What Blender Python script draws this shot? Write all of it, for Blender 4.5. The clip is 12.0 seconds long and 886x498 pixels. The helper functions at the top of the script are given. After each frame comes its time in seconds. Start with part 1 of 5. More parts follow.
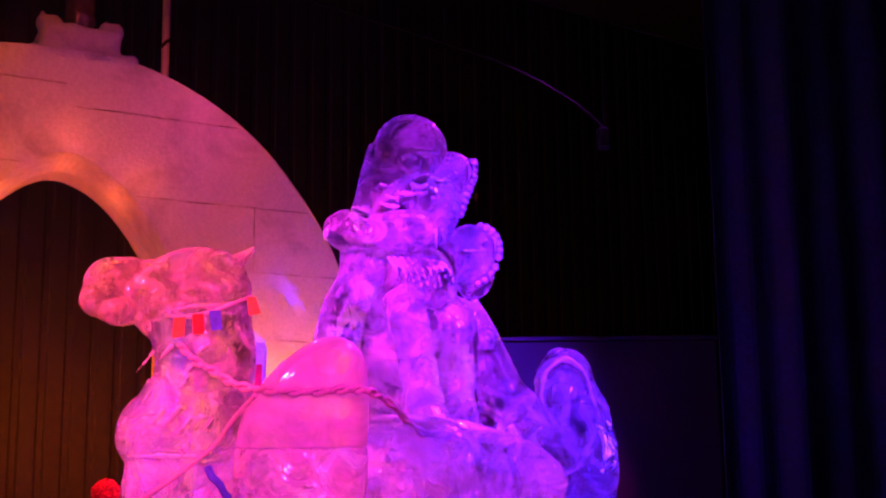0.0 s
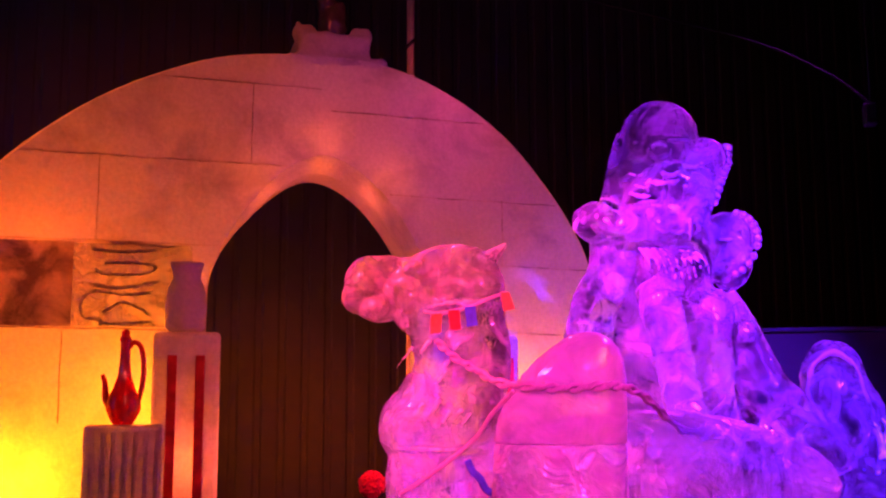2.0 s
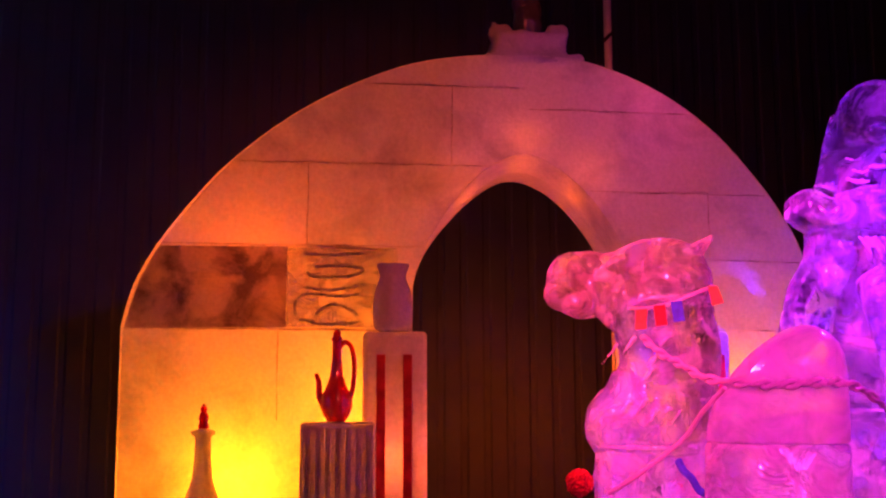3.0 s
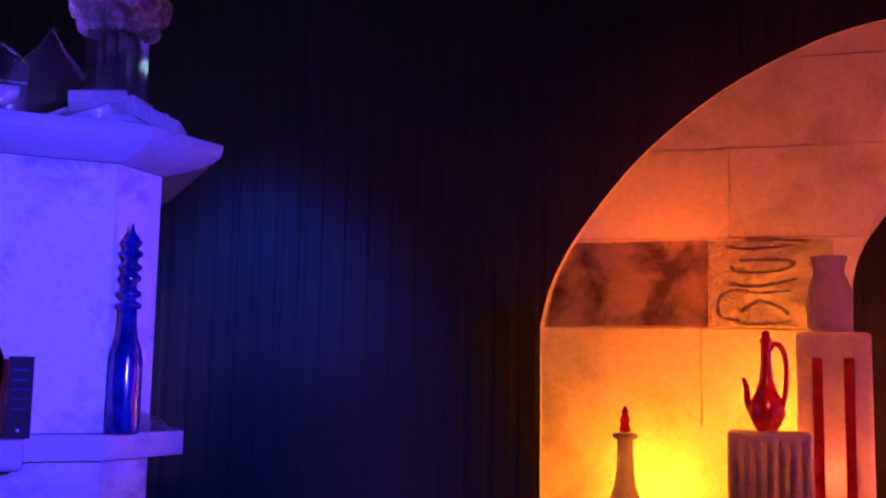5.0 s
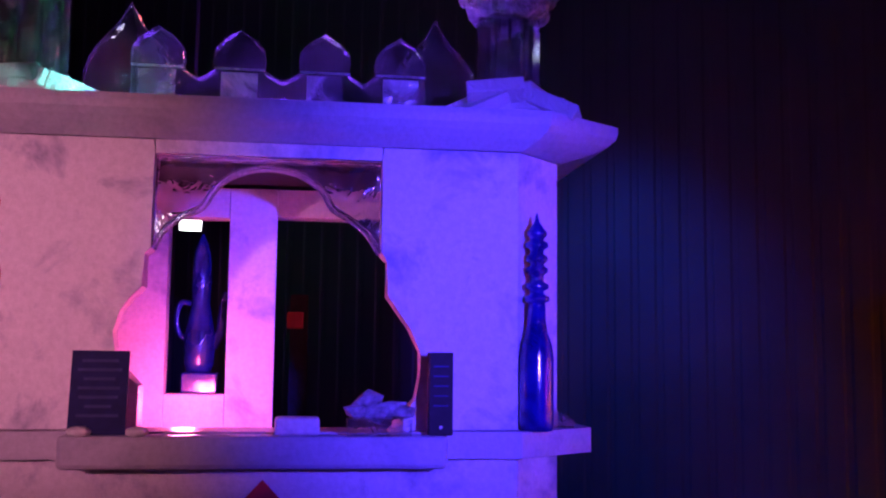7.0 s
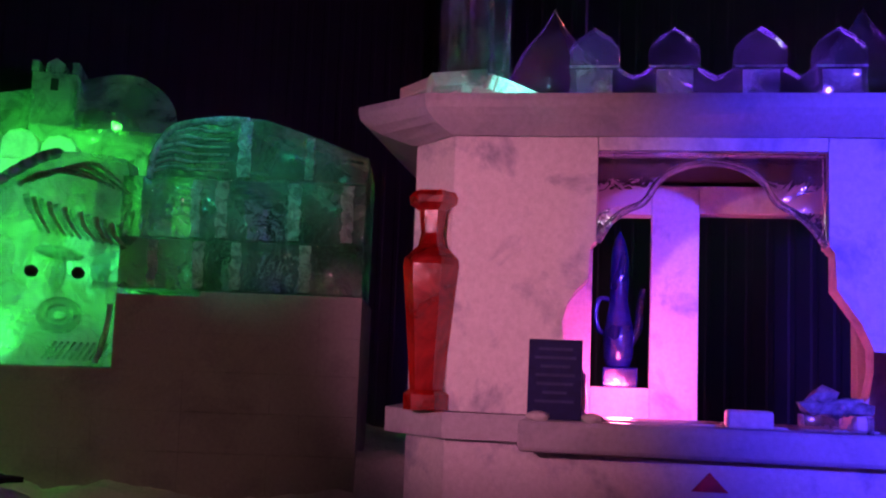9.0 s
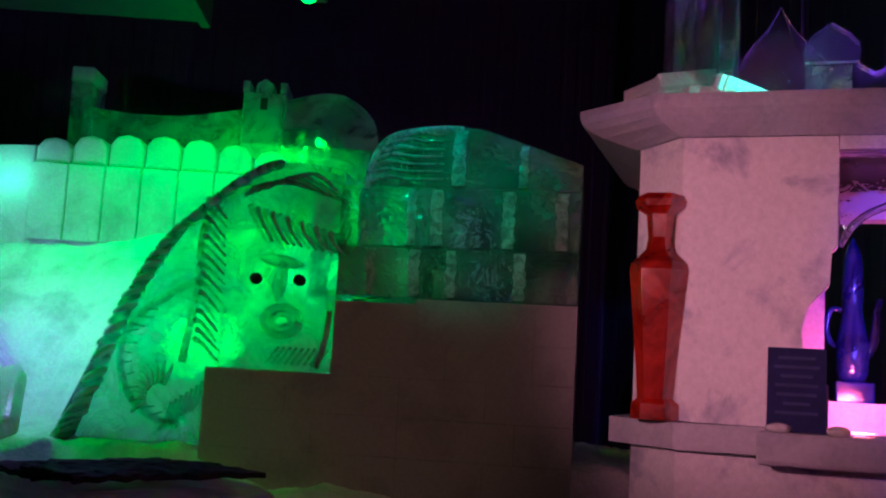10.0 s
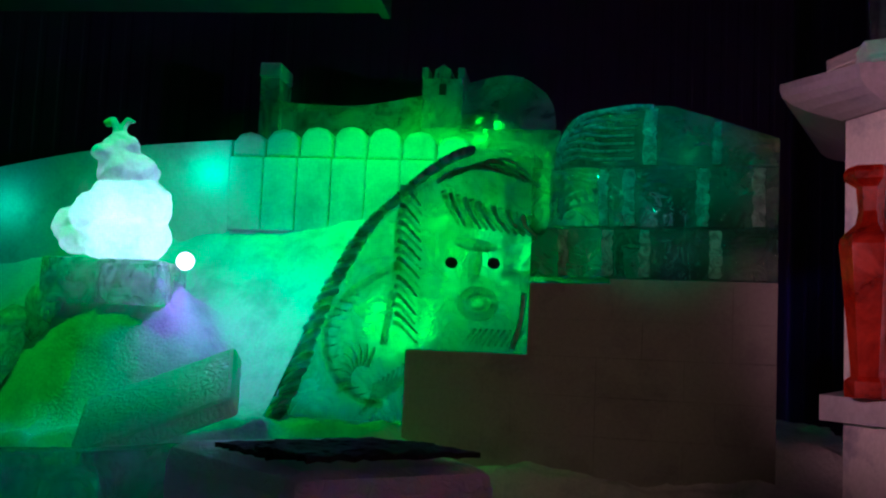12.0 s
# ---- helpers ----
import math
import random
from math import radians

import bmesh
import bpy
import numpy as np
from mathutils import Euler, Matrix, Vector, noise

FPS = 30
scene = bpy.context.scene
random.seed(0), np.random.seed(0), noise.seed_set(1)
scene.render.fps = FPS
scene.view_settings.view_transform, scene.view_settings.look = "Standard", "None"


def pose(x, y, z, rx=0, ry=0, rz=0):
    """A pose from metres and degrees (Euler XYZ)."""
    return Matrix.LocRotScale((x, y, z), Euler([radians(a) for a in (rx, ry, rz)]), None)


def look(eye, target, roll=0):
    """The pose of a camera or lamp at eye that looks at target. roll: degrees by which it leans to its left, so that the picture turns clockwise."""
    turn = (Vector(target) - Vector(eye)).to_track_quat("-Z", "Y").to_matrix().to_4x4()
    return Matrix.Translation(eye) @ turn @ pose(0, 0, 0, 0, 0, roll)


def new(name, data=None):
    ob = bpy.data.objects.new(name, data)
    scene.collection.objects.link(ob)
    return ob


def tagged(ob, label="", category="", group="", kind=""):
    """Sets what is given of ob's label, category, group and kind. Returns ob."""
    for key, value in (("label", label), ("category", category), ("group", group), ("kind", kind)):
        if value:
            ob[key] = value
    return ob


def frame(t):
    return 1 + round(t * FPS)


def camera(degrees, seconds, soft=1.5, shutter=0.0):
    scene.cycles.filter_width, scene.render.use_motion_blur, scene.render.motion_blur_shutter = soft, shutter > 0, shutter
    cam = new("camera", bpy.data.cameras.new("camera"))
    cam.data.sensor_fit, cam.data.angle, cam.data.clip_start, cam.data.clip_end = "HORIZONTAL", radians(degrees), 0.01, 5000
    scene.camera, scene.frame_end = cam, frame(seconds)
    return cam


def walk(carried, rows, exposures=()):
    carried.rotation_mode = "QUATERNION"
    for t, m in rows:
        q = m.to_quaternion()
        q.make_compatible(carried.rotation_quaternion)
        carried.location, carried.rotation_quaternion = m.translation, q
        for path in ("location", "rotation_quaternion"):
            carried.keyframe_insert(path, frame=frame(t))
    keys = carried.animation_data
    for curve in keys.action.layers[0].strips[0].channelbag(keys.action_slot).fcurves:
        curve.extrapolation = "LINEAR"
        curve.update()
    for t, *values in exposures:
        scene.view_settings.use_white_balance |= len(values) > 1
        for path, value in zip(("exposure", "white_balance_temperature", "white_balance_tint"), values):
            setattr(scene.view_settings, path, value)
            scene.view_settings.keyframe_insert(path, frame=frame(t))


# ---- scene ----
cam = camera(45.9, 12.0, soft=2.2)
PATH = [
    (0, (0.217, 0.143, 1.382), (-0.081, 2.099, 1.679), -0.6),
    (0.5, (0.185, 0.195, 1.373), (-0.161, 2.142, 1.675), -0.5),
    (1, (0.182, 0.207, 1.394), (-0.267, 2.134, 1.686), -0.5),
    (1.5, (0.200, 0.162, 1.429), (-0.388, 2.054, 1.703), -0.3),
    (2, (0.137, 0.164, 1.423), (-0.595, 2.004, 1.698), -0.2),
    (2.5, (0.110, 0.182, 1.415), (-0.784, 1.949, 1.691), -0.2),
    (3, (0.134, 0.193, 1.403), (-0.942, 1.856, 1.683), -0.2),
    (3.2, (0.152, 0.184, 1.405), (-0.991, 1.801, 1.683), -0.2),
    (4.8, (0.028, 0.451, 1.487), (-1.589, 1.600, 1.742), 1.2),
    (5, (-0.004, 0.413, 1.516), (-1.654, 1.518, 1.755), 1.1),
    (5.5, (-0.113, 0.248, 1.582), (-1.821, 1.268, 1.786), 1.0),
    (6, (-0.247, 0.203, 1.601), (-2.032, 1.084, 1.790), 0.6),
    (6.5, (-0.397, 0.137, 1.559), (-2.237, 0.893, 1.762), 0.6),
    (6.7, (-0.440, 0.113, 1.550), (-2.303, 0.812, 1.755), 0.6),
    (8.3, (-0.584, -0.192, 1.478), (-2.559, 0.044, 1.691), 1.6),
    (8.5, (-0.584, -0.276, 1.470), (-2.564, -0.090, 1.683), 1.8),
    (9, (-0.533, -0.516, 1.438), (-2.520, -0.468, 1.654), 2.2),
    (9.5, (-0.597, -0.687, 1.390), (-2.580, -0.796, 1.624), 2.7),
    (10, (-0.588, -0.755, 1.356), (-2.554, -1.031, 1.600), 3.3),
    (10.5, (-0.591, -0.831, 1.344), (-2.541, -1.201, 1.591), 3.7),
    (11, (-0.588, -0.863, 1.337), (-2.527, -1.292, 1.569), 3.8),
    (11.5, (-0.561, -0.881, 1.345), (-2.493, -1.354, 1.550), 3.4),
    (12, (-0.479, -0.898, 1.373), (-2.385, -1.476, 1.556), 2.5),
]
# stops, kelvin, tint: the white balance drifts from magenta to green as the coloured lamps change
EXPOSURES = [
    (0.0, 0.15, 6600, 5), (3.2, 0.0, 6600, 7), (4.8, 0.0, 5900, -2), (5.5, 0.0, 6000, -4), (6.7, 0.0, 6300, 22),
    (8.3, -0.05, 6500, 50), (9.0, 0.0, 6500, 22), (9.6, 0.0, 6500, 2), (10.5, -0.1, 6100, -22), (12.0, -0.3, 5900, -36),
]
walk(cam, [(t, look(eye, target, roll)) for t, eye, target, roll in PATH], EXPOSURES)

# ---- frames of reference: local x along the front, y away from the viewer, z up ----
def base_frame(yaw, off):
    a = radians(yaw)
    return pose(-math.sin(a) * off, math.cos(a) * off, 0, 0, 0, yaw)

ARCH = base_frame(38, 6.2)     # arched ice wall
CAMEL = base_frame(8, 5.0)     # camel and rider
KIOSK = base_frame(80, 4.95)   # ice bar kiosk
GREEN = base_frame(90, 6.1)    # green carved wall
BACK = base_frame(100, 8.5)    # terrace behind it
EYE = Vector((0.15, 0.05, 1.42))
RIDER = Matrix.Translation(EYE) @ Matrix.Scale(1.2, 4) @ Matrix.Translation(-EYE) @ CAMEL  # a little further back

# ---- world and lamps ----
world = bpy.data.worlds.new("world")
scene.world = world
world.use_nodes = True
world.node_tree.nodes["Background"].inputs[0].default_value = (0.01, 0.015, 0.05, 1)
world.node_tree.nodes["Background"].inputs[1].default_value = 0.3


def lamp(name, m, at, power, color, radius=0.08, aim=None, spread=50, blend=0.6):
    data = bpy.data.lights.new(name, "SPOT" if aim else "POINT")
    data.energy, data.color, data.shadow_soft_size = power, color, radius
    ob = new(name, data)
    p = m @ Vector(at)
    if aim:
        data.spot_size, data.spot_blend = radians(spread), blend
        ob.matrix_world = look(p, m @ Vector(aim))
    else:
        ob.location = p
    return ob


# lamps frozen into the arch wall
lamp("arch_lamp", ARCH, (-0.42, 0.22, 0.92), 62, (1.0, 0.22, 0.006), 0.10)
lamp("arch_lamp", ARCH, (0.25, 0.30, 1.35), 38, (1.0, 0.17, 0.006), 0.10)
lamp("arch_lamp", ARCH, (2.55, 0.22, 1.30), 34, (1.0, 0.20, 0.02), 0.10)
lamp("arch_lamp", ARCH, (-0.35, 0.30, 2.15), 13, (1.0, 0.10, 0.008), 0.10)
# unseen small lamps added in the ice to brighten the splayed reveal
for x, z in ((0.86, 2.70), (1.26, 2.94), (1.68, 2.72)):
    lamp("arch_lamp", ARCH, (x, 0.17, z), 1.4, (1.0, 0.13, 0.015), 0.03)
# orange lamp behind the doorway
lamp("door_lamp", ARCH, (2.05, 1.2, 1.15), 60, (1.0, 0.10, 0.01), 0.06)
# unseen lamp added inside the pillar to make it glow
lamp("pillar_glow_fill", ARCH, (0.47, -0.11, 1.05), 3, (1.0, 0.12, 0.03), 0.03)
# stage spots, with added fill lamps among them
lamp("arch_spot", ARCH, (1.2, -6.0, 4.2), 380, (1.0, 0.085, 0.07), 0.15, (0.9, 0, 2.6), 40)
lamp("arch_violet_spot", ARCH, (3.6, -4.6, 4.6), 110, (0.26, 0.02, 1.0), 0.12, (1.6, 0, 3.05), 17)
lamp("camel_red_spot", CAMEL, (-2.6, -2.4, 3.6), 1500, (1.0, 0.03, 0.14), 0.06, (-1.0, 0, 1.6), 26)
lamp("camel_magenta_spot", CAMEL, (0.6, -4.6, 3.2), 1500, (1.0, 0.022, 0.50), 0.06, (-0.65, 0, 1.2), 18)
lamp("camel_back_spot", CAMEL, (-1.6, 2.6, 4.4), 520, (1.0, 0.05, 0.25), 0.10, (-0.9, 0.2, 1.5), 26)
# unseen lamps added in camel and hump for an inner glow
lamp("camel_glow_fill", CAMEL, (-1.02, 0.12, 0.80), 5.0, (1.0, 0.07, 0.40), 0.03)
lamp("hump_glow_fill", CAMEL, (-0.50, 0.12, 1.18), 5.0, (1.0, 0.05, 0.40), 0.03)
lamp("hump_glow_fill", CAMEL, (-0.32, 0.14, 0.92), 5.0, (1.0, 0.08, 0.70), 0.03)
lamp("rider_violet_spot", CAMEL, (2.2, -2.6, 4.0), 5600, (0.10, 0.006, 1.0), 0.06, (0.45, 0.9, 1.75), 30)
lamp("rider_magenta_spot", CAMEL, (-1.6, -2.4, 4.4), 2300, (1.0, 0.015, 0.70), 0.04, (-0.15, 0.9, 2.0), 16)
# added inside the rider so that the ice glows
lamp("rider_glow_fill", RIDER, (0.05, 0.42, 1.15), 10, (0.9, 0.03, 1.0), 0.04)
lamp("rider_back_spot", CAMEL, (1.6, 3.4, 5.2), 2400, (0.45, 0.01, 1.0), 0.10, (0.2, 1.0, 2.0), 26)
# added behind the small figure so that its ice glows
lamp("small_figure_glow_fill", RIDER, (0.75, 0.55, 1.15), 8, (0.06, 0.008, 1.0), 0.04)
lamp("kiosk_blue_spot", KIOSK, (1.7, -6.0, 2.1), 3800, (0.085, 0.045, 1.0), 0.15, (0.75, 0, 1.85), 26, 1.0)
lamp("kiosk_pink_spot", KIOSK, (-3.0, -5.6, 2.2), 950, (1.0, 0.33, 0.50), 0.15, (-1.1, 0, 1.85), 24, 1.0)
lamp("kiosk_inner_lamp", KIOSK, (-0.50, 0.42, 1.32), 22, (1.0, 0.11, 0.30), 0.05)
# three unseen lamps added to liven up domes, parapet and columns
lamp("kiosk_roof_fill", KIOSK, (-0.15, 1.15, 2.85), 95, (0.22, 0.05, 1.0), 0.02)
lamp("column_red_fill", KIOSK, (-1.35, 1.25, 2.9), 12, (1.0, 0.16, 0.12), 0.05)
lamp("column_teal_fill", KIOSK, (-0.93, 0.02, 2.72), 2.2, (0.1, 1.0, 0.75), 0.03)
# blue wash added on the hall wall in place of blue haze
lamp("hall_haze_wash", ARCH, (-4.4, -1.2, 5.4), 2100, (0.012, 0.08, 1.0), 0.2, (-3.75, 2.0, 1.2), 40, 1.0)
lamp("green_spot", GREEN, (-5.4, -0.9, 5.2), 420, (0.004, 1.0, 0.05), 0.12, (-4.4, 1.4, 1.7), 66)
lamp("green_beam", GREEN, (-2.9, 0.1, 3.95), 420, (0.006, 1.0, 0.05), 0.05, (-3.4, 2.0, 2.1), 70)
# unseen fills added to brighten castle, frosted joints and mask
lamp("castle_fill", BACK, (-2.3, 0.72, 2.7), 26, (0.01, 1.0, 0.08), 0.10)
lamp("teal_fill_spot", GREEN, (-2.4, -4.2, 5.2), 560, (0.010, 1.0, 0.55), 0.10, (-1.5, 0, 2.45), 15, 1.0)
lamp("mask_fill", GREEN, (-3.1, 0.80, 1.45), 4, (0.01, 1.0, 0.10), 0.25)
lamp("mask_fill", GREEN, (-2.4, 0.80, 2.0), 2.5, (0.02, 1.0, 0.30), 0.25)
lamp("dog_lamp", BACK, (-3.85, -1.0, 2.12), 14, (0.50, 0.68, 1.0), 0.08)
lamp("globe_lamp", BACK, (-3.12, -1.25, 2.0), 32, (0.28, 0.10, 1.0), 0.05)
lamp("back_wall_lamp", BACK, (-3.62, -0.12, 2.66), 4, (0.15, 1.0, 0.75), 0.05)
lamp("back_wall_lamp", BACK, (-5.3, -0.15, 2.35), 3, (0.15, 1.0, 0.75), 0.05)
# unseen fill added to lift the base wall
lamp("red_fill_spot", GREEN, (-0.6, -5.6, 3.4), 110, (1.0, 0.50, 0.38), 0.15, (-2.0, 0, 1.35), 28, 1.0)


# ---- materials ----
def material(name):
    m = bpy.data.materials.new(name)
    m.use_nodes = True
    nt = m.node_tree
    for n in list(nt.nodes):
        nt.nodes.remove(n)
    return m, nt, nt.nodes.new("ShaderNodeOutputMaterial")


def node(nt, kind, **inputs):
    n = nt.nodes.new(kind)
    for key, value in inputs.items():
        n.inputs[key.replace("_", " ")].default_value = value
    return n


def noise_tex(nt, scale, detail=4.0, rough=0.55, dist=0.0):
    coord = nt.nodes.new("ShaderNodeTexCoord")
    n = node(nt, "ShaderNodeTexNoise", Scale=scale, Detail=detail, Roughness=rough, Distortion=dist)
    nt.links.new(coord.outputs["Object"], n.inputs["Vector"])
    return n


def ramp(nt, fac, stops):
    r = nt.nodes.new("ShaderNodeValToRGB")
    while len(r.color_ramp.elements) < len(stops):
        r.color_ramp.elements.new(0.5)
    for e, (p, c) in zip(r.color_ramp.elements, stops):
        e.position, e.color = p, (*c, 1) if len(c) == 3 else c
    nt.links.new(fac, r.inputs[0])
    return r


def bump(nt, height, strength, distance=0.02):
    b = node(nt, "ShaderNodeBump", Strength=strength, Distance=distance)
    nt.links.new(height, b.inputs["Height"])
    return b


def ice(name, tint, clear=0.5, glow=0.35, rough=0.12, scale=3.0, bump_by=0.35, fine=22.0, spread=0.3):
    """Ice: clear refracting body with frosted, light-scattering cloudy zones and a wet gloss."""
    m, nt, out = material(name)
    cloud = noise_tex(nt, scale, 5, 0.6, 0.8)
    grain = noise_tex(nt, fine, 3, 0.5, 1.2)
    ridge = ramp(nt, grain.outputs[0], [(0.40, (0.0,) * 3), (0.50, (1.0,) * 3), (0.60, (0.0,) * 3)])
    add = node(nt, "ShaderNodeMath")
    add.operation = "ADD"
    nt.links.new(cloud.outputs[0], add.inputs[0])
    nt.links.new(ridge.outputs[0], add.inputs[1])
    b = bump(nt, add.outputs[0], bump_by, 0.02)
    glass = node(nt, "ShaderNodeBsdfGlass", Color=(*tint, 1), Roughness=rough, IOR=1.31)
    trans = node(nt, "ShaderNodeBsdfTranslucent", Color=(*tint, 1))
    diff = node(nt, "ShaderNodeBsdfDiffuse", Color=(*tint, 1))
    gloss = node(nt, "ShaderNodeBsdfGlossy", Color=(0.9, 0.9, 0.9, 1), Roughness=rough + 0.04)
    for s in (glass, trans, diff, gloss):
        nt.links.new(b.outputs[0], s.inputs["Normal"])
    soft = node(nt, "ShaderNodeMixShader", Fac=glow)
    nt.links.new(diff.outputs[0], soft.inputs[1])
    nt.links.new(trans.outputs[0], soft.inputs[2])
    wet = node(nt, "ShaderNodeMixShader", Fac=0.22)
    nt.links.new(soft.outputs[0], wet.inputs[1])
    nt.links.new(gloss.outputs[0], wet.inputs[2])
    fac = ramp(nt, cloud.outputs[0], [(0.40, (max(0, clear - spread),) * 3), (0.60, (min(1, clear + spread),) * 3)])
    mix = node(nt, "ShaderNodeMixShader")
    nt.links.new(fac.outputs[0], mix.inputs[0])
    nt.links.new(wet.outputs[0], mix.inputs[1])
    nt.links.new(glass.outputs[0], mix.inputs[2])
    nt.links.new(mix.outputs[0], out.inputs[0])
    return m


def carved(name, tint, frost=0.30, ridge=(0.505, 0.56), scale=5.0, stretch=(1, 1, 1), bump_by=0.5, fine=14.0, rough=0.03):
    """Hand-carved clear ice: see-through body, frosted on its cut ridges, also in place of rim light, and in drifting
    veils inside.
    """
    m, nt, out = material(name)
    coord = nt.nodes.new("ShaderNodeTexCoord")
    mapping = nt.nodes.new("ShaderNodeMapping")
    mapping.inputs["Scale"].default_value = stretch
    nt.links.new(coord.outputs["Object"], mapping.inputs["Vector"])
    cuts = node(nt, "ShaderNodeTexNoise", Scale=fine, Detail=3.0, Roughness=0.5, Distortion=1.6)
    nt.links.new(mapping.outputs[0], cuts.inputs["Vector"])
    veil = noise_tex(nt, scale, 5, 0.6, 1.2)
    b = bump(nt, cuts.outputs[0], bump_by, 0.03)
    geo = nt.nodes.new("ShaderNodeNewGeometry")
    # ridge frost also paints the bright rims that backlight gives
    edge = ramp(nt, geo.outputs["Pointiness"], [(ridge[0], (0.0,) * 3), (ridge[1], (1.0,) * 3)])
    cloud = ramp(nt, veil.outputs[0], [(0.42, (max(0.0, frost - 0.22),) * 3), (0.62, (min(1.0, frost + 0.30),) * 3)])
    both = node(nt, "ShaderNodeMath")
    both.operation = "MAXIMUM"
    half = node(nt, "ShaderNodeMath")
    half.operation = "MULTIPLY"
    half.inputs[1].default_value = 0.85
    nt.links.new(edge.outputs[0], half.inputs[0])
    nt.links.new(half.outputs[0], both.inputs[0])
    nt.links.new(cloud.outputs[0], both.inputs[1])
    glass = node(nt, "ShaderNodeBsdfGlass", Color=(*tint, 1), Roughness=rough, IOR=1.31)
    diff = node(nt, "ShaderNodeBsdfDiffuse", Color=(*tint, 1))
    trans = node(nt, "ShaderNodeBsdfTranslucent", Color=(*tint, 1))
    gloss = node(nt, "ShaderNodeBsdfGlossy", Color=(1, 1, 1, 1), Roughness=0.12)
    for sh in (glass, diff, trans, gloss):
        nt.links.new(b.outputs[0], sh.inputs["Normal"])
    soft = node(nt, "ShaderNodeMixShader", Fac=0.5)
    nt.links.new(diff.outputs[0], soft.inputs[1])
    nt.links.new(trans.outputs[0], soft.inputs[2])
    wet = node(nt, "ShaderNodeMixShader", Fac=0.15)
    nt.links.new(soft.outputs[0], wet.inputs[1])
    nt.links.new(gloss.outputs[0], wet.inputs[2])
    mix = node(nt, "ShaderNodeMixShader")
    nt.links.new(both.outputs[0], mix.inputs[0])
    nt.links.new(glass.outputs[0], mix.inputs[1])
    nt.links.new(wet.outputs[0], mix.inputs[2])
    nt.links.new(mix.outputs[0], out.inputs[0])
    return m


def milky(name, color, stain, glow=0.3, rough=0.35, scale=2.0, bump_by=0.25, cut=(0.50, 0.70)):
    """Milky block ice or packed snow: light passes through it softly."""
    m, nt, out = material(name)
    big = noise_tex(nt, scale, 5, 0.62, 0.4)
    grain = noise_tex(nt, 45, 5, 0.65)
    col = ramp(nt, big.outputs[0], [(cut[0], color), (cut[1], stain)])
    speck = ramp(nt, grain.outputs[0], [(0.3, (0.82,) * 3), (0.7, (1.0,) * 3)])
    mult = node(nt, "ShaderNodeMix")
    mult.data_type, mult.blend_type = "RGBA", "MULTIPLY"
    mult.inputs[0].default_value = 1.0
    nt.links.new(col.outputs[0], mult.inputs[6])
    nt.links.new(speck.outputs[0], mult.inputs[7])
    b = bump(nt, grain.outputs[0], bump_by, 0.015)
    pr = node(nt, "ShaderNodeBsdfPrincipled", Roughness=rough, IOR=1.31)
    trans = node(nt, "ShaderNodeBsdfTranslucent")
    for s, key in ((pr, "Base Color"), (trans, "Color")):
        nt.links.new(mult.outputs[2], s.inputs[key])
        nt.links.new(b.outputs[0], s.inputs["Normal"])
    mix = node(nt, "ShaderNodeMixShader", Fac=glow)
    nt.links.new(pr.outputs[0], mix.inputs[1])
    nt.links.new(trans.outputs[0], mix.inputs[2])
    nt.links.new(mix.outputs[0], out.inputs[0])
    return m


def plain(name, color, rough=0.6, metal=0.0, scale=8.0, vary=0.25, bump_by=0.1, emit=0.0):
    m, nt, out = material(name)
    n = noise_tex(nt, scale, 5, 0.6)
    lo = tuple(c * (1 - vary) for c in color)
    hi = tuple(min(1, c * (1 + vary)) for c in color)
    col = ramp(nt, n.outputs[0], [(0.35, lo), (0.65, hi)])
    b = bump(nt, n.outputs[0], bump_by, 0.01)
    pr = node(nt, "ShaderNodeBsdfPrincipled", Roughness=rough, Metallic=metal)
    nt.links.new(col.outputs[0], pr.inputs["Base Color"])
    nt.links.new(b.outputs[0], pr.inputs["Normal"])
    if emit:
        pr.inputs["Emission Color"].default_value = (*color, 1)
        pr.inputs["Emission Strength"].default_value = emit
    nt.links.new(pr.outputs[0], out.inputs[0])
    return m


M_ARCH = milky("arch_ice", (0.84, 0.82, 0.82), (0.52, 0.49, 0.53), 0.5, 0.35, 2.2, 0.25, (0.50, 0.72))
M_HUMP = ice("hump_ice", (0.95, 0.92, 0.96), 0.30, 0.55, 0.08, 3.5, 0.10, 4.0, 0.22)
M_HUMPFOOT = ice("swirled_hump_ice", (0.95, 0.94, 0.98), 0.48, 0.55, 0.06, 5.0, 0.35, 5.0, 0.40)
M_CAMEL = carved("carved_camel_ice", (0.96, 0.94, 0.97), 0.26, (0.507, 0.55), 4.0, (1.5, 1.5, 0.6), 0.5, 9.0)
M_CLOUDY = milky("cloudy_ice", (0.82, 0.75, 0.68), (0.36, 0.30, 0.25), 0.7, 0.25, 3.6, 0.3, (0.44, 0.60))
M_MASK = carved("carved_mask_ice", (0.80, 0.96, 0.92), 0.20, (0.506, 0.55), 4.0, (1.2, 1.2, 0.8), 0.45, 10.0)
M_CLEARBLOCK = ice("clear_block_ice", (0.93, 0.95, 0.97), 0.75, 0.6, 0.05, 2.5, 0.5, 7.0)
M_SCULPT = ice("sculpted_ice", (0.95, 0.95, 0.98), 0.55, 0.5, 0.05, 4.5, 0.30, 5.0, 0.35)
M_RIDER = carved("carved_figure_ice", (0.94, 0.94, 0.99), 0.20, (0.506, 0.545), 5.0, (1.3, 1.3, 0.6), 0.55, 9.0)
M_CLEAR = ice("clear_ice", (0.95, 0.97, 0.99), 0.955, 0.5, 0.02, 6.0, 0.16, 6.0, 0.04)
